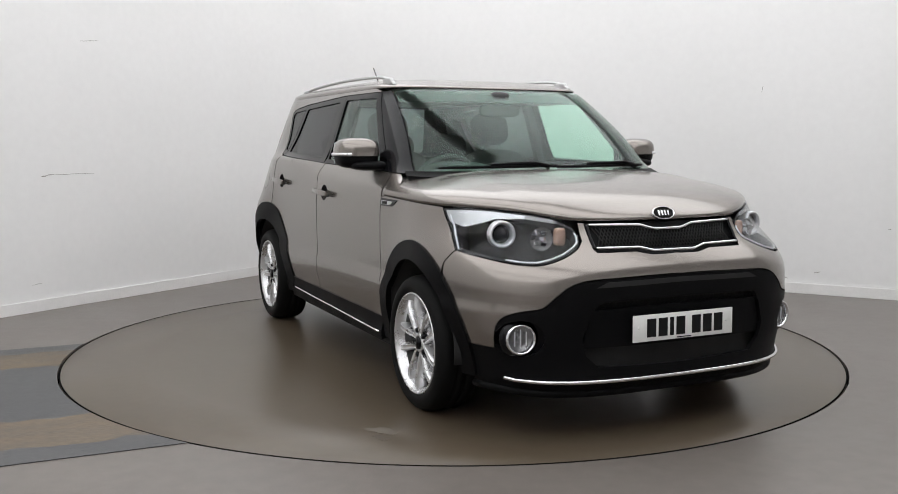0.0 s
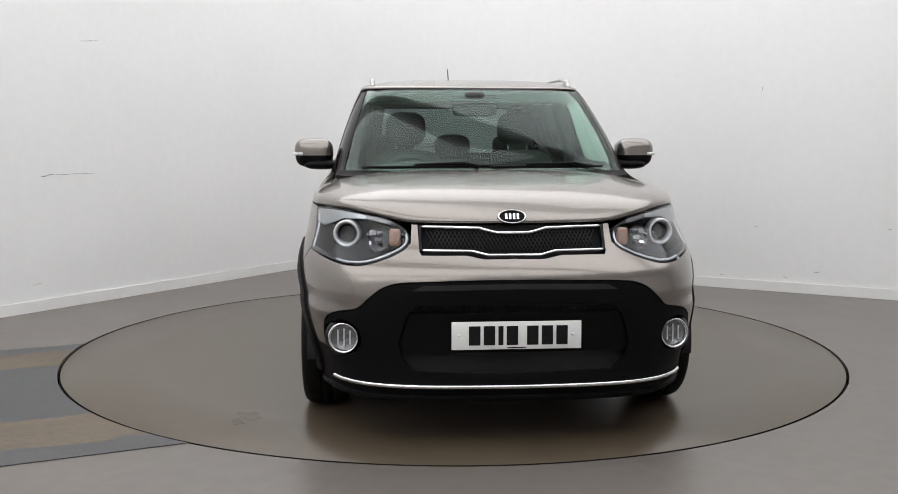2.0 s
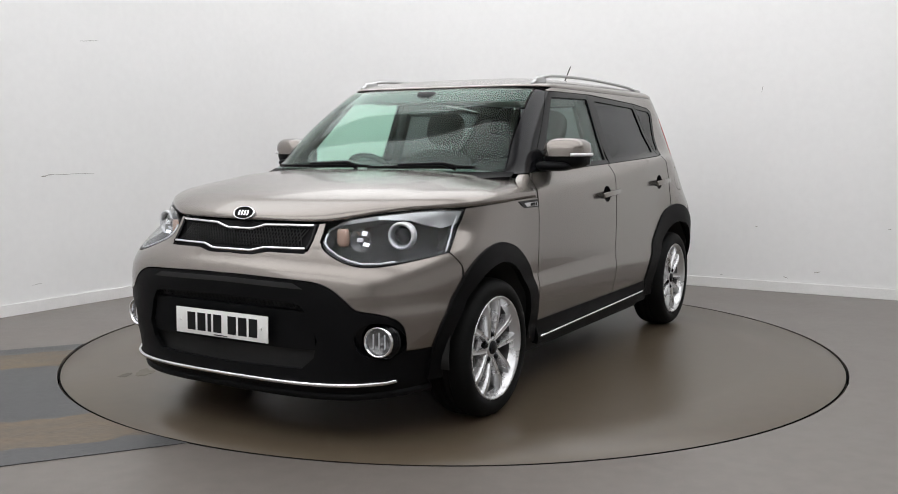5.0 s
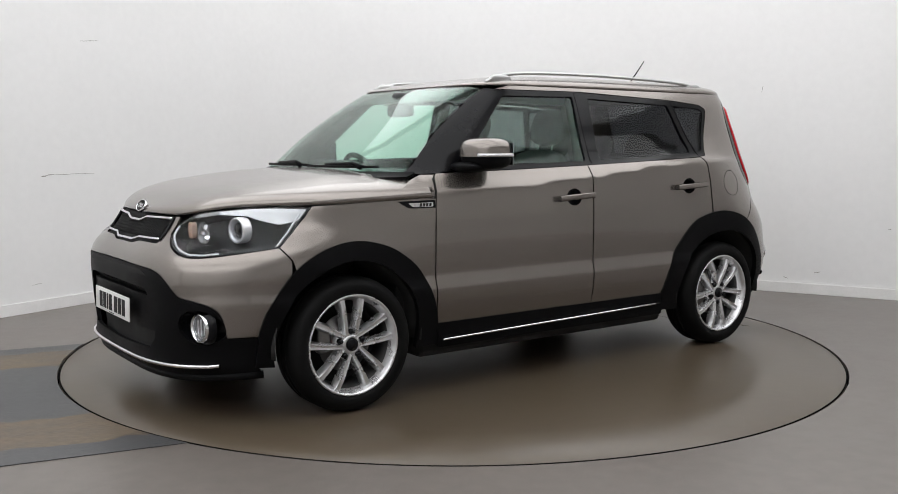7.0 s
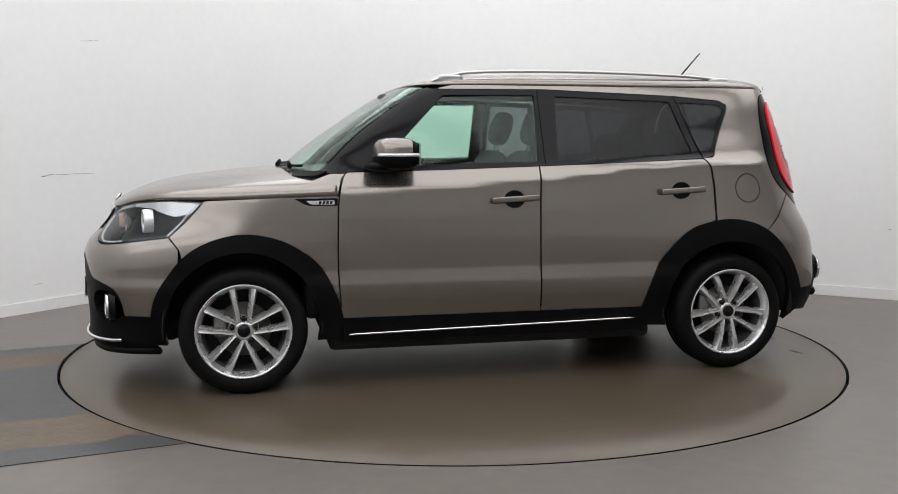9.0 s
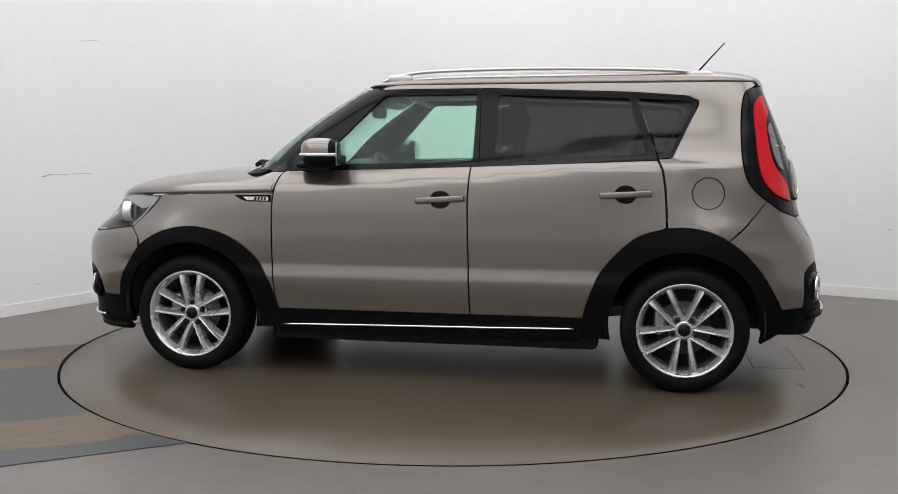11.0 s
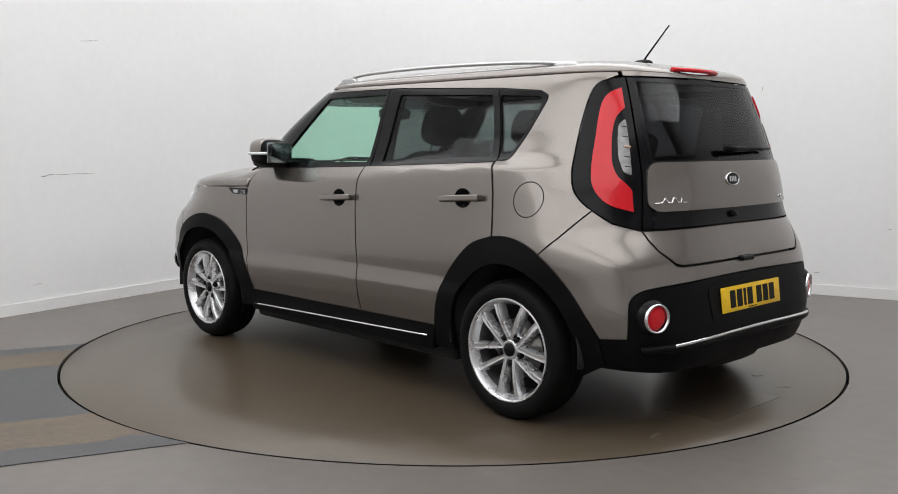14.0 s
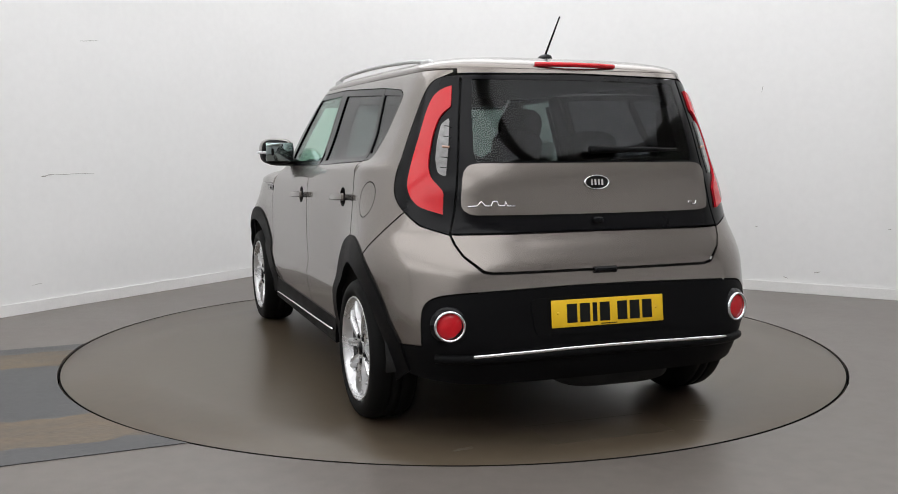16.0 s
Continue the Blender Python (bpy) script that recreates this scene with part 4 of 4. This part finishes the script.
strip("bumper_lip", [F(.78, .205), F(.6, .195), F(.3, .195), F(0, .196)], CLAD, car, -.004, .018, "black bumper lip", centre=True)


def fog_lamp(x, y, z, yaw, r, lens, label):
    lamp = tagged(new("fog_lamp"), label)
    lamp.parent = car
    lamp.matrix_basis = pose(x, y, z, 0, 0, yaw)
    part("ring", lathe([(r * 1.08, -.02), (r * 1.1, .004), (r * 1.04, .013), (r * .95, .013), (r * .88, .002), (r * .86, -.02)], 40, "x"), CHROME, lamp, "chrome ring")
    part("lens", lathe([(r * .88, -.004), (r * .8, .002), (r * .5, .007), (.001, .009)], 40, "x"), lens, lamp)
    part("bowl", lathe([(r * .9, -.006), (r * .6, -.02), (r * .25, -.026), (r * .2, -.012), (.001, -.010)], 40, "x"), SMOKY if lens is CLEAR else REDDEEP, lamp)
    part("surround", lathe([(r * 1.08, .002), (r * 1.35, -.012), (r * 1.4, -.03)], 40, "x"), GLOSSBLACK, lamp)
    if lens is CLEAR:
        for k in (-1, 0, 1):
            part("lens_rib", box((.006, .006, r * 1.25 - abs(k) * r * .25), (-.004, k * r * .42, 0), .002), REFLECT, lamp)


panel("fog_lamp_pod", ring(.700, .432, .081, .079, "f"), GLOSSBLACK, car, "gloss black fog lamp recess", off=lambda x, y, z: -.004 - .075 * np.clip(1 - ((np.abs(y) - .70) / .081) ** 2 - ((z - .432) / .079) ** 2, 0, 1) ** .35, thick=.004, step=.014)
fx, rx = on_skin(F(.690, .428)).x, on_skin(B(.678, .507)).x
for s in (1, -1):
    fog_lamp(fx - .026, .692 * s, .429, 10 * s, .060, CLEAR, "round front fog lamp with a chrome ring")
    fog_lamp(rx - .002, .676 * s, .507, 180 - 16 * s, .058, REDLENS, "round red rear fog lamp with a chrome ring")
strip("rear_bumper_strip", [B(.59, .388), B(.45, .394), B(.2, .399), B(0, .400)], CHROME, car, .010, .008, "chrome strip along the rear bumper", centre=True)
strip("rear_bumper_ledge", [B(.72, .372), B(.45, .374), B(.2, .377), B(0, .378)], CLAD, car, .0, .020, "black ledge below the rear strip", centre=True)


# number plates, badges
def number_plate(m, back, label, name):
    plate = tagged(new(name), label)
    plate.parent = car
    plate.matrix_basis = m
    soften(part("backing", box((.006, .522, .112), (0, 0, 0), .0025), back, plate))
    x = -.192
    for k in range(7):
        wide = .020 if k == 2 else .046
        part("printed_bar", box((.0016, wide, .077), (.0036, x + wide / 2, 0)), INK, plate, "plain black bar")
        x += wide + (.036 if k == 3 else .013)
    part("printed_bar", box((.0016, .075, .004), (.0036, .0, -.049)), INK, plate, "small plain black bar")
    for y in (-.232, .225):
        part("screw_cap", lathe([(.006, 0), (.005, .003), (.001, .004)], 12, "x"), back, plate).location = (.003, y, .002)


number_plate(pose(2.124, 0, .463, 0, -1, 0), WHITEPLATE, "white front number plate with plain black bars", "front_number_plate")
number_plate(pose(-2.001, 0, .538, 0, -7, 180), YELLOWPLATE, "yellow rear number plate with plain black bars", "rear_number_plate")
panel("plate_recess", rounded([B(0, .455), B(.33, .455), B(.35, .60), B(0, .612)], .03, skip=(0, 3)), CLAD, car, "smooth black recess for the rear plate", centre=True, off=.001, thick=.005)


def badge(m, r=(.060, .031)):
    b = tagged(new("badge"), "oval chrome-rimmed black badge")
    b.parent = car
    b.matrix_basis = m
    rim = lathe([(.86, -.004), (.86, .005), (.93, .008), (1, .004), (1, -.004)], 40, "z", True)
    for v in rim.vertices:
        v.co = (v.co.x * r[0], v.co.y * r[1], v.co.z)
    part("rim", rim, CHROME, b)
    disc = lathe([(.9, -.004), (.9, .002), (.001, .004)], 40, "z")
    for v in disc.vertices:
        v.co = (v.co.x * r[0], v.co.y * r[1], v.co.z)
    part("field", disc, INK, b)
    for x, lean in ((-.024, 0), (-.008, 0), (.008, 0), (.024, 0)):
        part("emblem_bar", box((.009, .024, .003), (x, 0, .004), 0, Matrix.Rotation(lean, 4, "Z")), CHROME, b)


badge(Matrix.Translation((1.966, 0, .924)) @ Matrix(((0, 0, 1), (1, 0, 0), (0, 1, 0))).to_4x4() @ pose(0, 0, 0, -28))
badge(Matrix.Translation((-1.885, 0, 1.062)) @ Matrix(((0, 0, -1), (-1, 0, 0), (0, 1, 0))).to_4x4() @ pose(0, 0, 0, -9))
script = [(.560, .953), (.525, .955), (.508, .974), (.494, .955), (.470, .955), (.462, .974), (.446, .974), (.440, .955), (.415, .955), (.412, .972), (.404, .954), (.372, .954)]
part("model_badge", tube([on_skin(B(y, z + .014), .017) for y, z in script], .004, 6), CHROME, tailgate, "small chrome script shape")
part("model_badge", tube([on_skin(B(y, z), .017, -1) for y, z in ((.455, .958), (.455, .970), (.475, .970), (.475, .958), (.495, .958), (.498, .972))], .0032, 6), CHROME, tailgate, "small chrome script shape")
panel("wing_badge", [S(1.045, .951), S(1.0, .925), S(.975, .917), S(.835, .916), S(.835, .953)], GLOSSBLACK, car, "gloss black wing badge housing", off=.003, thick=.006)
panel("wing_badge_plate", rounded([S(.990, .941), S(.965, .923), S(.85, .922), S(.85, .942)], .006), ALLOY, car, "silver wing badge plate", off=.006, thick=.005)
for k in range(4):
    panel("emblem_bar", [S(.925 - k * .018, .939), S(.913 - k * .018, .939), S(.917 - k * .018, .924), S(.929 - k * .018, .924)], INK, car, "plain dark bar", off=.0075, thick=.003)

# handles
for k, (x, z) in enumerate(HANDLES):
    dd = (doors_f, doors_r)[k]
    # body-coloured cup drawn in black, which stands in for the shade inside it
    panel("handle_recess", ring(x, z, .056, .046, n=24), GLOSSBLACK, dd, "shallow recess behind the handle, its shade painted black", off=lambda px, py, pz, x=x, z=z: -.001 - .048 * np.clip(1 - ((px - x) / .056) ** 2 - ((pz - z) / .046) ** 2, 0, 1) ** .4, thick=.004, step=.012)
    for s, d in zip((1, -1), dd):
        p = on_skin(S(x, z), .030, s)
        m = Matrix.Rotation(radians(3), 4, "Y")
        soften(part("handle", box((.252, .016, .030), p, .006, m, 3), PAINT, d, "body-coloured pull handle"))
        # black bar painted in as the shadow behind the handle
        part("handle_shadow_gap", box((.246, .022, .010), p + Vector((0, -.012 * s, -.012)), .004, m), GLOSSBLACK, d)

# door mirrors
# dark teal tint stands in for the car side reflected in the glass
MIRROR = mat("mirror_reflection_tint", (.36, .42, .42), .03, 1, vary=.02)
for s in (1, -1):
    mirror = tagged(new("door_mirror"), "body-coloured door mirror with a black base and indicator")
    mirror.parent = car
    mirror.matrix_basis = pose(-.042, -.006 * s, 0)

    def bend(p, s=s):
        return (p.x + .05 * (p.y * s / .1) * -.35, p.y, p.z)
    part("housing", blob((.205, .205, .155), (.585, .895 * s, 1.170), 3.2, bend=bend), CLAD, mirror, "black lower housing")
    up = blob((.205, .211, .16), (.590, .896 * s, 1.171), 3.2, bend=bend, segs=48, rings=32)
    bm = bmesh.new()
    bm.from_mesh(up)
    bmesh.ops.bisect_plane(bm, geom=bm.verts[:] + bm.edges[:] + bm.faces[:], plane_co=(.587, 0, 1.158), plane_no=(0, 0, 1), clear_inner=True)
    bmesh.ops.bisect_plane(bm, geom=bm.verts[:] + bm.edges[:] + bm.faces[:], plane_co=(.520, 0, 1.16), plane_no=(1, 0, 0), clear_inner=True)
    shell = part("shell", bm, PAINT, mirror, "titanium grey mirror shell")
    soften(shell)
    path = []
    for i in range(15):
        a = radians(28 + 112 * i / 14)
        d = (abs(math.cos(a)) ** 3.2 + abs(math.sin(a)) ** 3.2) ** (-1 / 3.2)
        y = .108 * d * math.sin(a)
        path.append((.590 + .104 * d * math.cos(a) - .175 * y, (.896 + y) * s, 1.166))
    part("indicator", tube(path, .0085, 8, 1.0), REFLECT, mirror, "bright clear indicator strip")
    glass = part("mirror_glass", box((.008, .165, .112), (.482, .897 * s, 1.170), .003), MIRROR, mirror, "mirror glass")
    part("arm", blob((.19, .20, .052), (.640, .845 * s, 1.108), 2.6), CLAD, mirror, "black mirror arm")
    soften(glass)

# roof rails, antenna, brake lamp, wipers
for s in (1, -1):
    rail = tagged(new("roof_rail"), "satin silver roof rail")
    rail.parent = car
    pts = flow([("s", .30, 1.548), ("s", .24, 1.572), ("s", .10, 1.598), ("s", -.15, 1.608), ("s", -.5, 1.611), ("s", -.85, 1.606), ("s", -1.2, 1.594), ("s", -1.40, 1.573), ("s", -1.46, 1.560)], 5)
    part("bar", tube([(x, (.575 - .012 * abs(x + .5) ** 2) * s, z) for _, x, z in pts], .011, 10, .8), SATIN, rail)
    for x, z in ((.20, 1.566), (-1.36, 1.566)):
        part("foot", blob((.14, .030, .05), (x, (.575 - .012 * abs(x + .5) ** 2) * s, z), 3), SATIN, rail)
antenna = tagged(new("antenna"), "black roof antenna")
antenna.parent = car
part("base", blob((.11, .045, .045), (-1.385, 0, 1.608), 2.4), GLOSSBLACK, antenna)
part("mast", tube([(-1.385, 0, 1.62), (-1.458, 0, 1.702), (-1.530, 0, 1.782)], lambda t: .0055 - .002 * t, 8), GLOSSBLACK, antenna)
path = [(-1.705 + .03 * (abs(k - 8) / 8) ** 2, .19 * (1 - k / 8), 1.558) for k in range(17)]
part("high_brake_lamp", tube(path, .013, 8, .8), REDLENS, tailgate, "red high-level brake lamp")
strip("hatch_handle", [B(.05, .706), B(0, .706)], GLOSSBLACK, tailgate, .004, .014, "black tailgate handle", centre=True)
part("camera_pod", blob((.03, .05, .03), on_skin(B(0, .905), .008), 3), GLOSSBLACK, tailgate)
wiper = part("rear_wiper", tube([on_skin(B(abs(y), 1.186 + .004 * abs(y)), .03, -1 if y < 0 else 1) for y in (.02, -.08, -.2, -.3, -.41)], lambda t: .016 - .010 * t, 8), CLAD, tailgate, "black rear wiper arm")
for y0, y1, hump in ((-.62, .02, -.06), (.02, .60, .50)):
    w = tagged(new("wiper"), "black windscreen wiper")
    w.parent = car

    def at(y, z, off):
        p = on_skin(F(abs(y), z), off)
        return Vector((p.x, p.y if y >= 0 else -p.y, p.z))
    part("blade", tube([at(y0 + (y1 - y0) * i / 12, 1.092 + .006 * i / 12, .012) for i in range(13)], .008, 6), CLAD, w)
    part("arm", tube([at(hump + .02, 1.085, .02), at(hump - .05, 1.098, .03), at(hump - .3, 1.098, .022)], lambda t: .013 - .007 * t, 8), CLAD, w)
panel("cowl", [F(0, 1.050), F(.55, 1.050), F(.76, 1.060), F(.75, 1.083), F(0, 1.082)], CLAD, car, "black cowl below the windscreen", centre=True, off=.003, thick=.02)

# wheels
TREAD = [(.226, -.010), (.234, .0), (.250, .006), (.275, .008), (.298, .002), (.314, -.010), (.323, -.026), (.3275, -.045), (.328, -.07), (.328, -.075), (.320, -.077), (.320, -.083), (.328, -.085), (.328, -.12), (.320, -.122), (.320, -.128), (.328, -.130),
         (.3275, -.155), (.323, -.175), (.310, -.196), (.275, -.206), (.222, -.20)]
tyre_me = lathe([(.2315 + (r - .226) * (TYRE_R - .2315) / .102, h) for r, h in TREAD], 96)
rim_me = lathe([(.235, -.012), (.236, -.002), (.233, .003), (.227, .001), (.221, -.010), (.215, -.022), (.206, -.042)], 80)
barrel_me = lathe([(.208, -.040), (.202, -.06), (.192, -.19), (.225, -.205)], 80)
hub_me = lathe([(.078, -.07), (.074, -.046), (.050, -.040), (.044, -.026), (.034, -.022), (.030, -.026), (.001, -.026)], 48)
cap_me = lathe([(.0305, -.03), (.0300, -.018), (.026, -.014), (.001, -.012)], 32)
nut_me = lathe([(.0135, -.05), (.0135, -.014), (.010, -.007), (.001, -.006)], 6)
disc_me = lathe([(.135, -.10), (.135, -.092), (.07, -.092), (.066, -.06), (.001, -.06)], 48)
well_me = lathe([(.2, -.15), (.001, -.15)], 32)


def spoke_mesh(lean):
    verts, faces, n = [], [], 12
    for i in range(n + 1):
        s = i / n
        r, w = .034 + .186 * s, .0125 + .0050 * s + .005 * max(0, s - .85) / .15
        lat = lean * (.0215 + .033 * s)
        front = -.027 + .016 * math.sin(s * math.pi * .55) - .010 * max(0, s - .7) / .3
        for a, d in ((-1.25, -.045), (-1.0, -.010), (-.62, 0), (-.2, -.0025), (.2, -.0025), (.62, 0), (1.0, -.010), (1.25, -.045)):
            verts.append((lat + a * w, front + d, r))
    m = 8
    for i in range(n):
        for k in range(m):
            a, b = i * m, (i + 1) * m
            faces.append((a + k, b + k, b + (k + 1) % m, a + (k + 1) % m))
    faces += [tuple(range(m)), tuple(range(n * m, n * m + m))[::-1]]
    bm = bmesh.new()
    bv = [bm.verts.new(v) for v in verts]
    for f in faces:
        bm.faces.new([bv[i] for i in f])
    bmesh.ops.recalc_face_normals(bm, faces=bm.faces)
    me = bpy.data.meshes.new("spoke")
    bm.to_mesh(me)
    bm.free()
    me.polygons.foreach_set("use_smooth", [True] * len(me.polygons))
    me.set_sharp_from_angle(angle=radians(40))
    return me


spokes = spoke_mesh(1), spoke_mesh(-1)
caliper_me = blob((.07, .06, .14), (0, 0, 0), 4)


def wheel(x, s, turn):
    w = tagged(new("wheel"), "silver ten-spoke alloy wheel with a black tyre")
    w.parent = car
    w.matrix_basis = pose(x, .888 * s, TYRE_R + DECK - CAR_AT[2], 0, 0, 0 if s > 0 else 180)
    part("tyre", tyre_me, RUBBER, w, "black rubber tyre")
    part("rim", rim_me, ALLOY, w, "silver alloy rim")
    part("barrel", barrel_me, BARREL, w, "inner rim barrel, greyed for the shade between the spokes")
    part("hub", hub_me, ALLOY, w)
    part("hub_cap", cap_me, GLOSSBLACK, w, "black hub cap")
    part("brake_disc", disc_me, DISC, w)
    part("backplate", well_me, DARK, w)
    part("brake_caliper", caliper_me, DISC, w).location = (.115, -.10, .03)
    for k in range(5):
        a = Matrix.Rotation(radians(72 * k + turn), 4, "Y")
        for me in spokes:
            part("spoke", me, ALLOY, w).matrix_basis = a
        part("lug_nut", nut_me, GLOSSBLACK, w).matrix_basis = a @ Matrix.Translation((0, -.012, .0600))


for x, s, turn in ((HUB_X, 1, 0), (HUB_X, -1, 20), (-HUB_X, 1, 36), (-HUB_X, -1, 10)):
    wheel(x, s, turn)
for x in (HUB_X, -HUB_X):
    for s in (1, -1):
        verts, faces = [], []
        for i in range(25):
            a = -.12 + (math.pi + .24) * i / 24
            for y in (.862, .40):
                verts.append((x + .383 * math.cos(a), y * s, .325 + .383 * math.sin(a)))
        for i in range(24):
            faces.append((2 * i, 2 * i + 1, 2 * i + 3, 2 * i + 2))
        # inner wall of the wheel well
        hub = len(verts)
        inner = 0 if abs(verts[0][1]) < abs(verts[1][1]) else 1
        verts.append((x, verts[inner][1], .325))
        for i in range(24):
            faces.append((hub, 2 * i + inner, 2 * i + 2 + inner))
        ob = part("wheel_arch_liner", mesh_of("liner", verts, faces), DARK, car, "black wheel arch liner")
        mod = ob.modifiers.new("thickness", "SOLIDIFY")
        mod.thickness = .006

# underside and what closes the body behind its panels
part("underbody", box((1.76, 1.56, .14), (0, 0, .235), .03), DARK, car, "black underbody")
part("underbody", box((.30, .95, .10), (1.78, 0, .24), .04), DARK, car, "black underbody")
part("underbody", box((.30, 1.0, .10), (-1.74, 0, .30), .04), DARK, car, "black underbody")
for x in (HUB_X, -HUB_X):
    part("axle_beam", box((.6, .80, .16), (x, 0, .32), .04), DARK, car)
part("bulkhead", box((.06, 1.50, .70), (.96, 0, .68), .02), DARK, car)
part("engine_cover", box((.75, 1.05, .45), (1.45, 0, .62), .05), DARK, car)
part("exhaust_silencer", blob((.30, .55, .14), (-1.72, -.15, .24), 4), DARK, car)
panel("door_trim", [S(.80, .36), S(.80, 1.07), S(.3, 1.085), S(-.25, 1.10), S(-1.15, 1.13), S(-1.15, .90), S(-.85, .70), S(-.75, .36)], TRIM, car, "dark interior door trim", off=-.05, thick=.02, step=.06)
panel("boot_trim", [S(-1.15, .86), S(-1.15, 1.13), S(-1.24, 1.15), S(-1.34, 1.40), S(-1.46, 1.42), S(-1.44, 1.2), S(-1.52, 1.02), S(-1.58, .90)], TRIM, car, "dark luggage area trim", off=-.04, thick=.02, step=.05)
panel("boot_trim", [B(0, .60), B(.55, .60), B(.54, 1.135), B(0, 1.135)], TRIM, car, "dark tailgate trim", centre=True, off=-.04, thick=.02, step=.05)
part("boot_floor", box((.75, 1.3, .04), (-1.40, 0, .80), .01), TRIM, car)
lo, hi = chart_e(0, ZR, False), chart_e(0, ZR, True)
contour = [Vector(v) for v in skin(np.linspace(lo, hi, 51), np.full(51, ZR))]
contour = [Vector((-.6 + (c.x + .6) * .965, c.y * .95, ZR - .03)) for c in contour]
contour[0].y = contour[-1].y = 0
cap("headlining", contour, (-1.2, -.15), curve((-1.72, 1.525), (-.8, 1.555), (.15, 1.545), (.45, 1.51)), 3.2, 2.4, LINER, car, "grey headlining")

# cabin
part("cabin_floor", box((1.9, 1.35, .05), (-.1, 0, .36), .01), TRIM, car)
part("dashboard", blob((.42, 1.46, .34), (.80, 0, .925), 4, segs=40), TRIM, car, "dark moulded dashboard")
part("instrument_hood", blob((.20, .36, .10), (.66, -.36, 1.075), 3), TRIM, car)
part("centre_console", blob((.65, .24, .36), (.38, 0, .55), 5), TRIM, car)


def seat(y, rear=False):
    st = tagged(new("rear_seat" if rear else "front_seat"), "charcoal fabric seat with a headrest")
    st.parent = car
    x0, wide = (-.72, 1.30) if rear else (.06, .50)
    tilt = Matrix.Rotation(radians(-17), 4, "Y")
    part("cushion", blob((.52, wide, .20), (x0 + .10, y, .58), 4), FABRIC, st)
    high = .62 if rear else .66
    part("backrest", blob((.15, wide, high), (x0 - .26, y, .86 if not rear else .82), 4, tilt), FABRIC, st)
    for k in ((-.42, 0, .42) if rear else (0,)):
        top = 1.20 if rear else 1.315
        xb = x0 - .26 - math.tan(radians(17)) * (top - .86)
        part("headrest", blob((.11, .26, .17 if rear else .215), (xb, y + k, top), 3, tilt), FABRIC, st)
        for d in (-.06, .06):
            part("headrest_post", tube([(xb + .045, y + k + d, top - .19), (xb, y + k + d, top - .02)], .006, 8), CHROME, st)


seat(.36), seat(-.36), seat(0, True)
wheel_rim = lathe([(.185 + .016 * math.cos(a), .016 * math.sin(a)) for a in [2 * math.pi * k / 10 for k in range(10)]], 40, "x", True)
steer = tagged(new("steering_wheel"), "dark leather steering wheel")
steer.parent = car
steer.matrix_basis = pose(.50, -.36, .985, 0, 24, 0)
part("grip", wheel_rim, TRIM, steer)
part("boss", blob((.05, .15, .12), (0, 0, -.01), 3), TRIM, steer)
for a in (90, -90, 180):
    part("steering_spoke", box((.02, .045, .13), (0, 0, 0), .006, Matrix.Rotation(radians(a), 4, "X") @ Matrix.Translation((0, 0, .11))), TRIM, steer)
part("rear_view_mirror", blob((.04, .25, .075), (.47, 0, 1.408), 4), TRIM, car, "dark interior mirror")
part("mirror_mount", blob((.09, .12, .05), (.46, 0, 1.485), 3), TRIM, car)
for s in (1, -1):
    part("centre_pillar_trim", tube([(-.27, .715 * s, 1.05), (-.27, .665 * s, 1.28), (-.28, .60 * s, 1.48)], .032, 10), TRIM, car, "dark pillar trim")
    part("seat_belt", box((.05, .004, .45), (-.25, .64 * s, 1.22), .001, Matrix.Rotation(radians(16 * s), 4, "X")), INK, car, "black seat belt")
    part("sun_visor", blob((.02, .40, .15), (.30, .34 * s, 1.49), 4, Matrix.Rotation(radians(60), 4, "Y")), LINER, car)


# ---- what moves: the turntable turns and carries the car ----
def motions():
    rows_t, rows_c = [], []
    for t, deg in HEADING:
        m = Matrix.Rotation(radians(deg), 4, "Z")
        rows_t.append((t, m))
        rows_c.append((t, m @ Matrix.Translation(CAR_AT)))
    walk(turntable, rows_t)
    walk(car, rows_c)


motions()
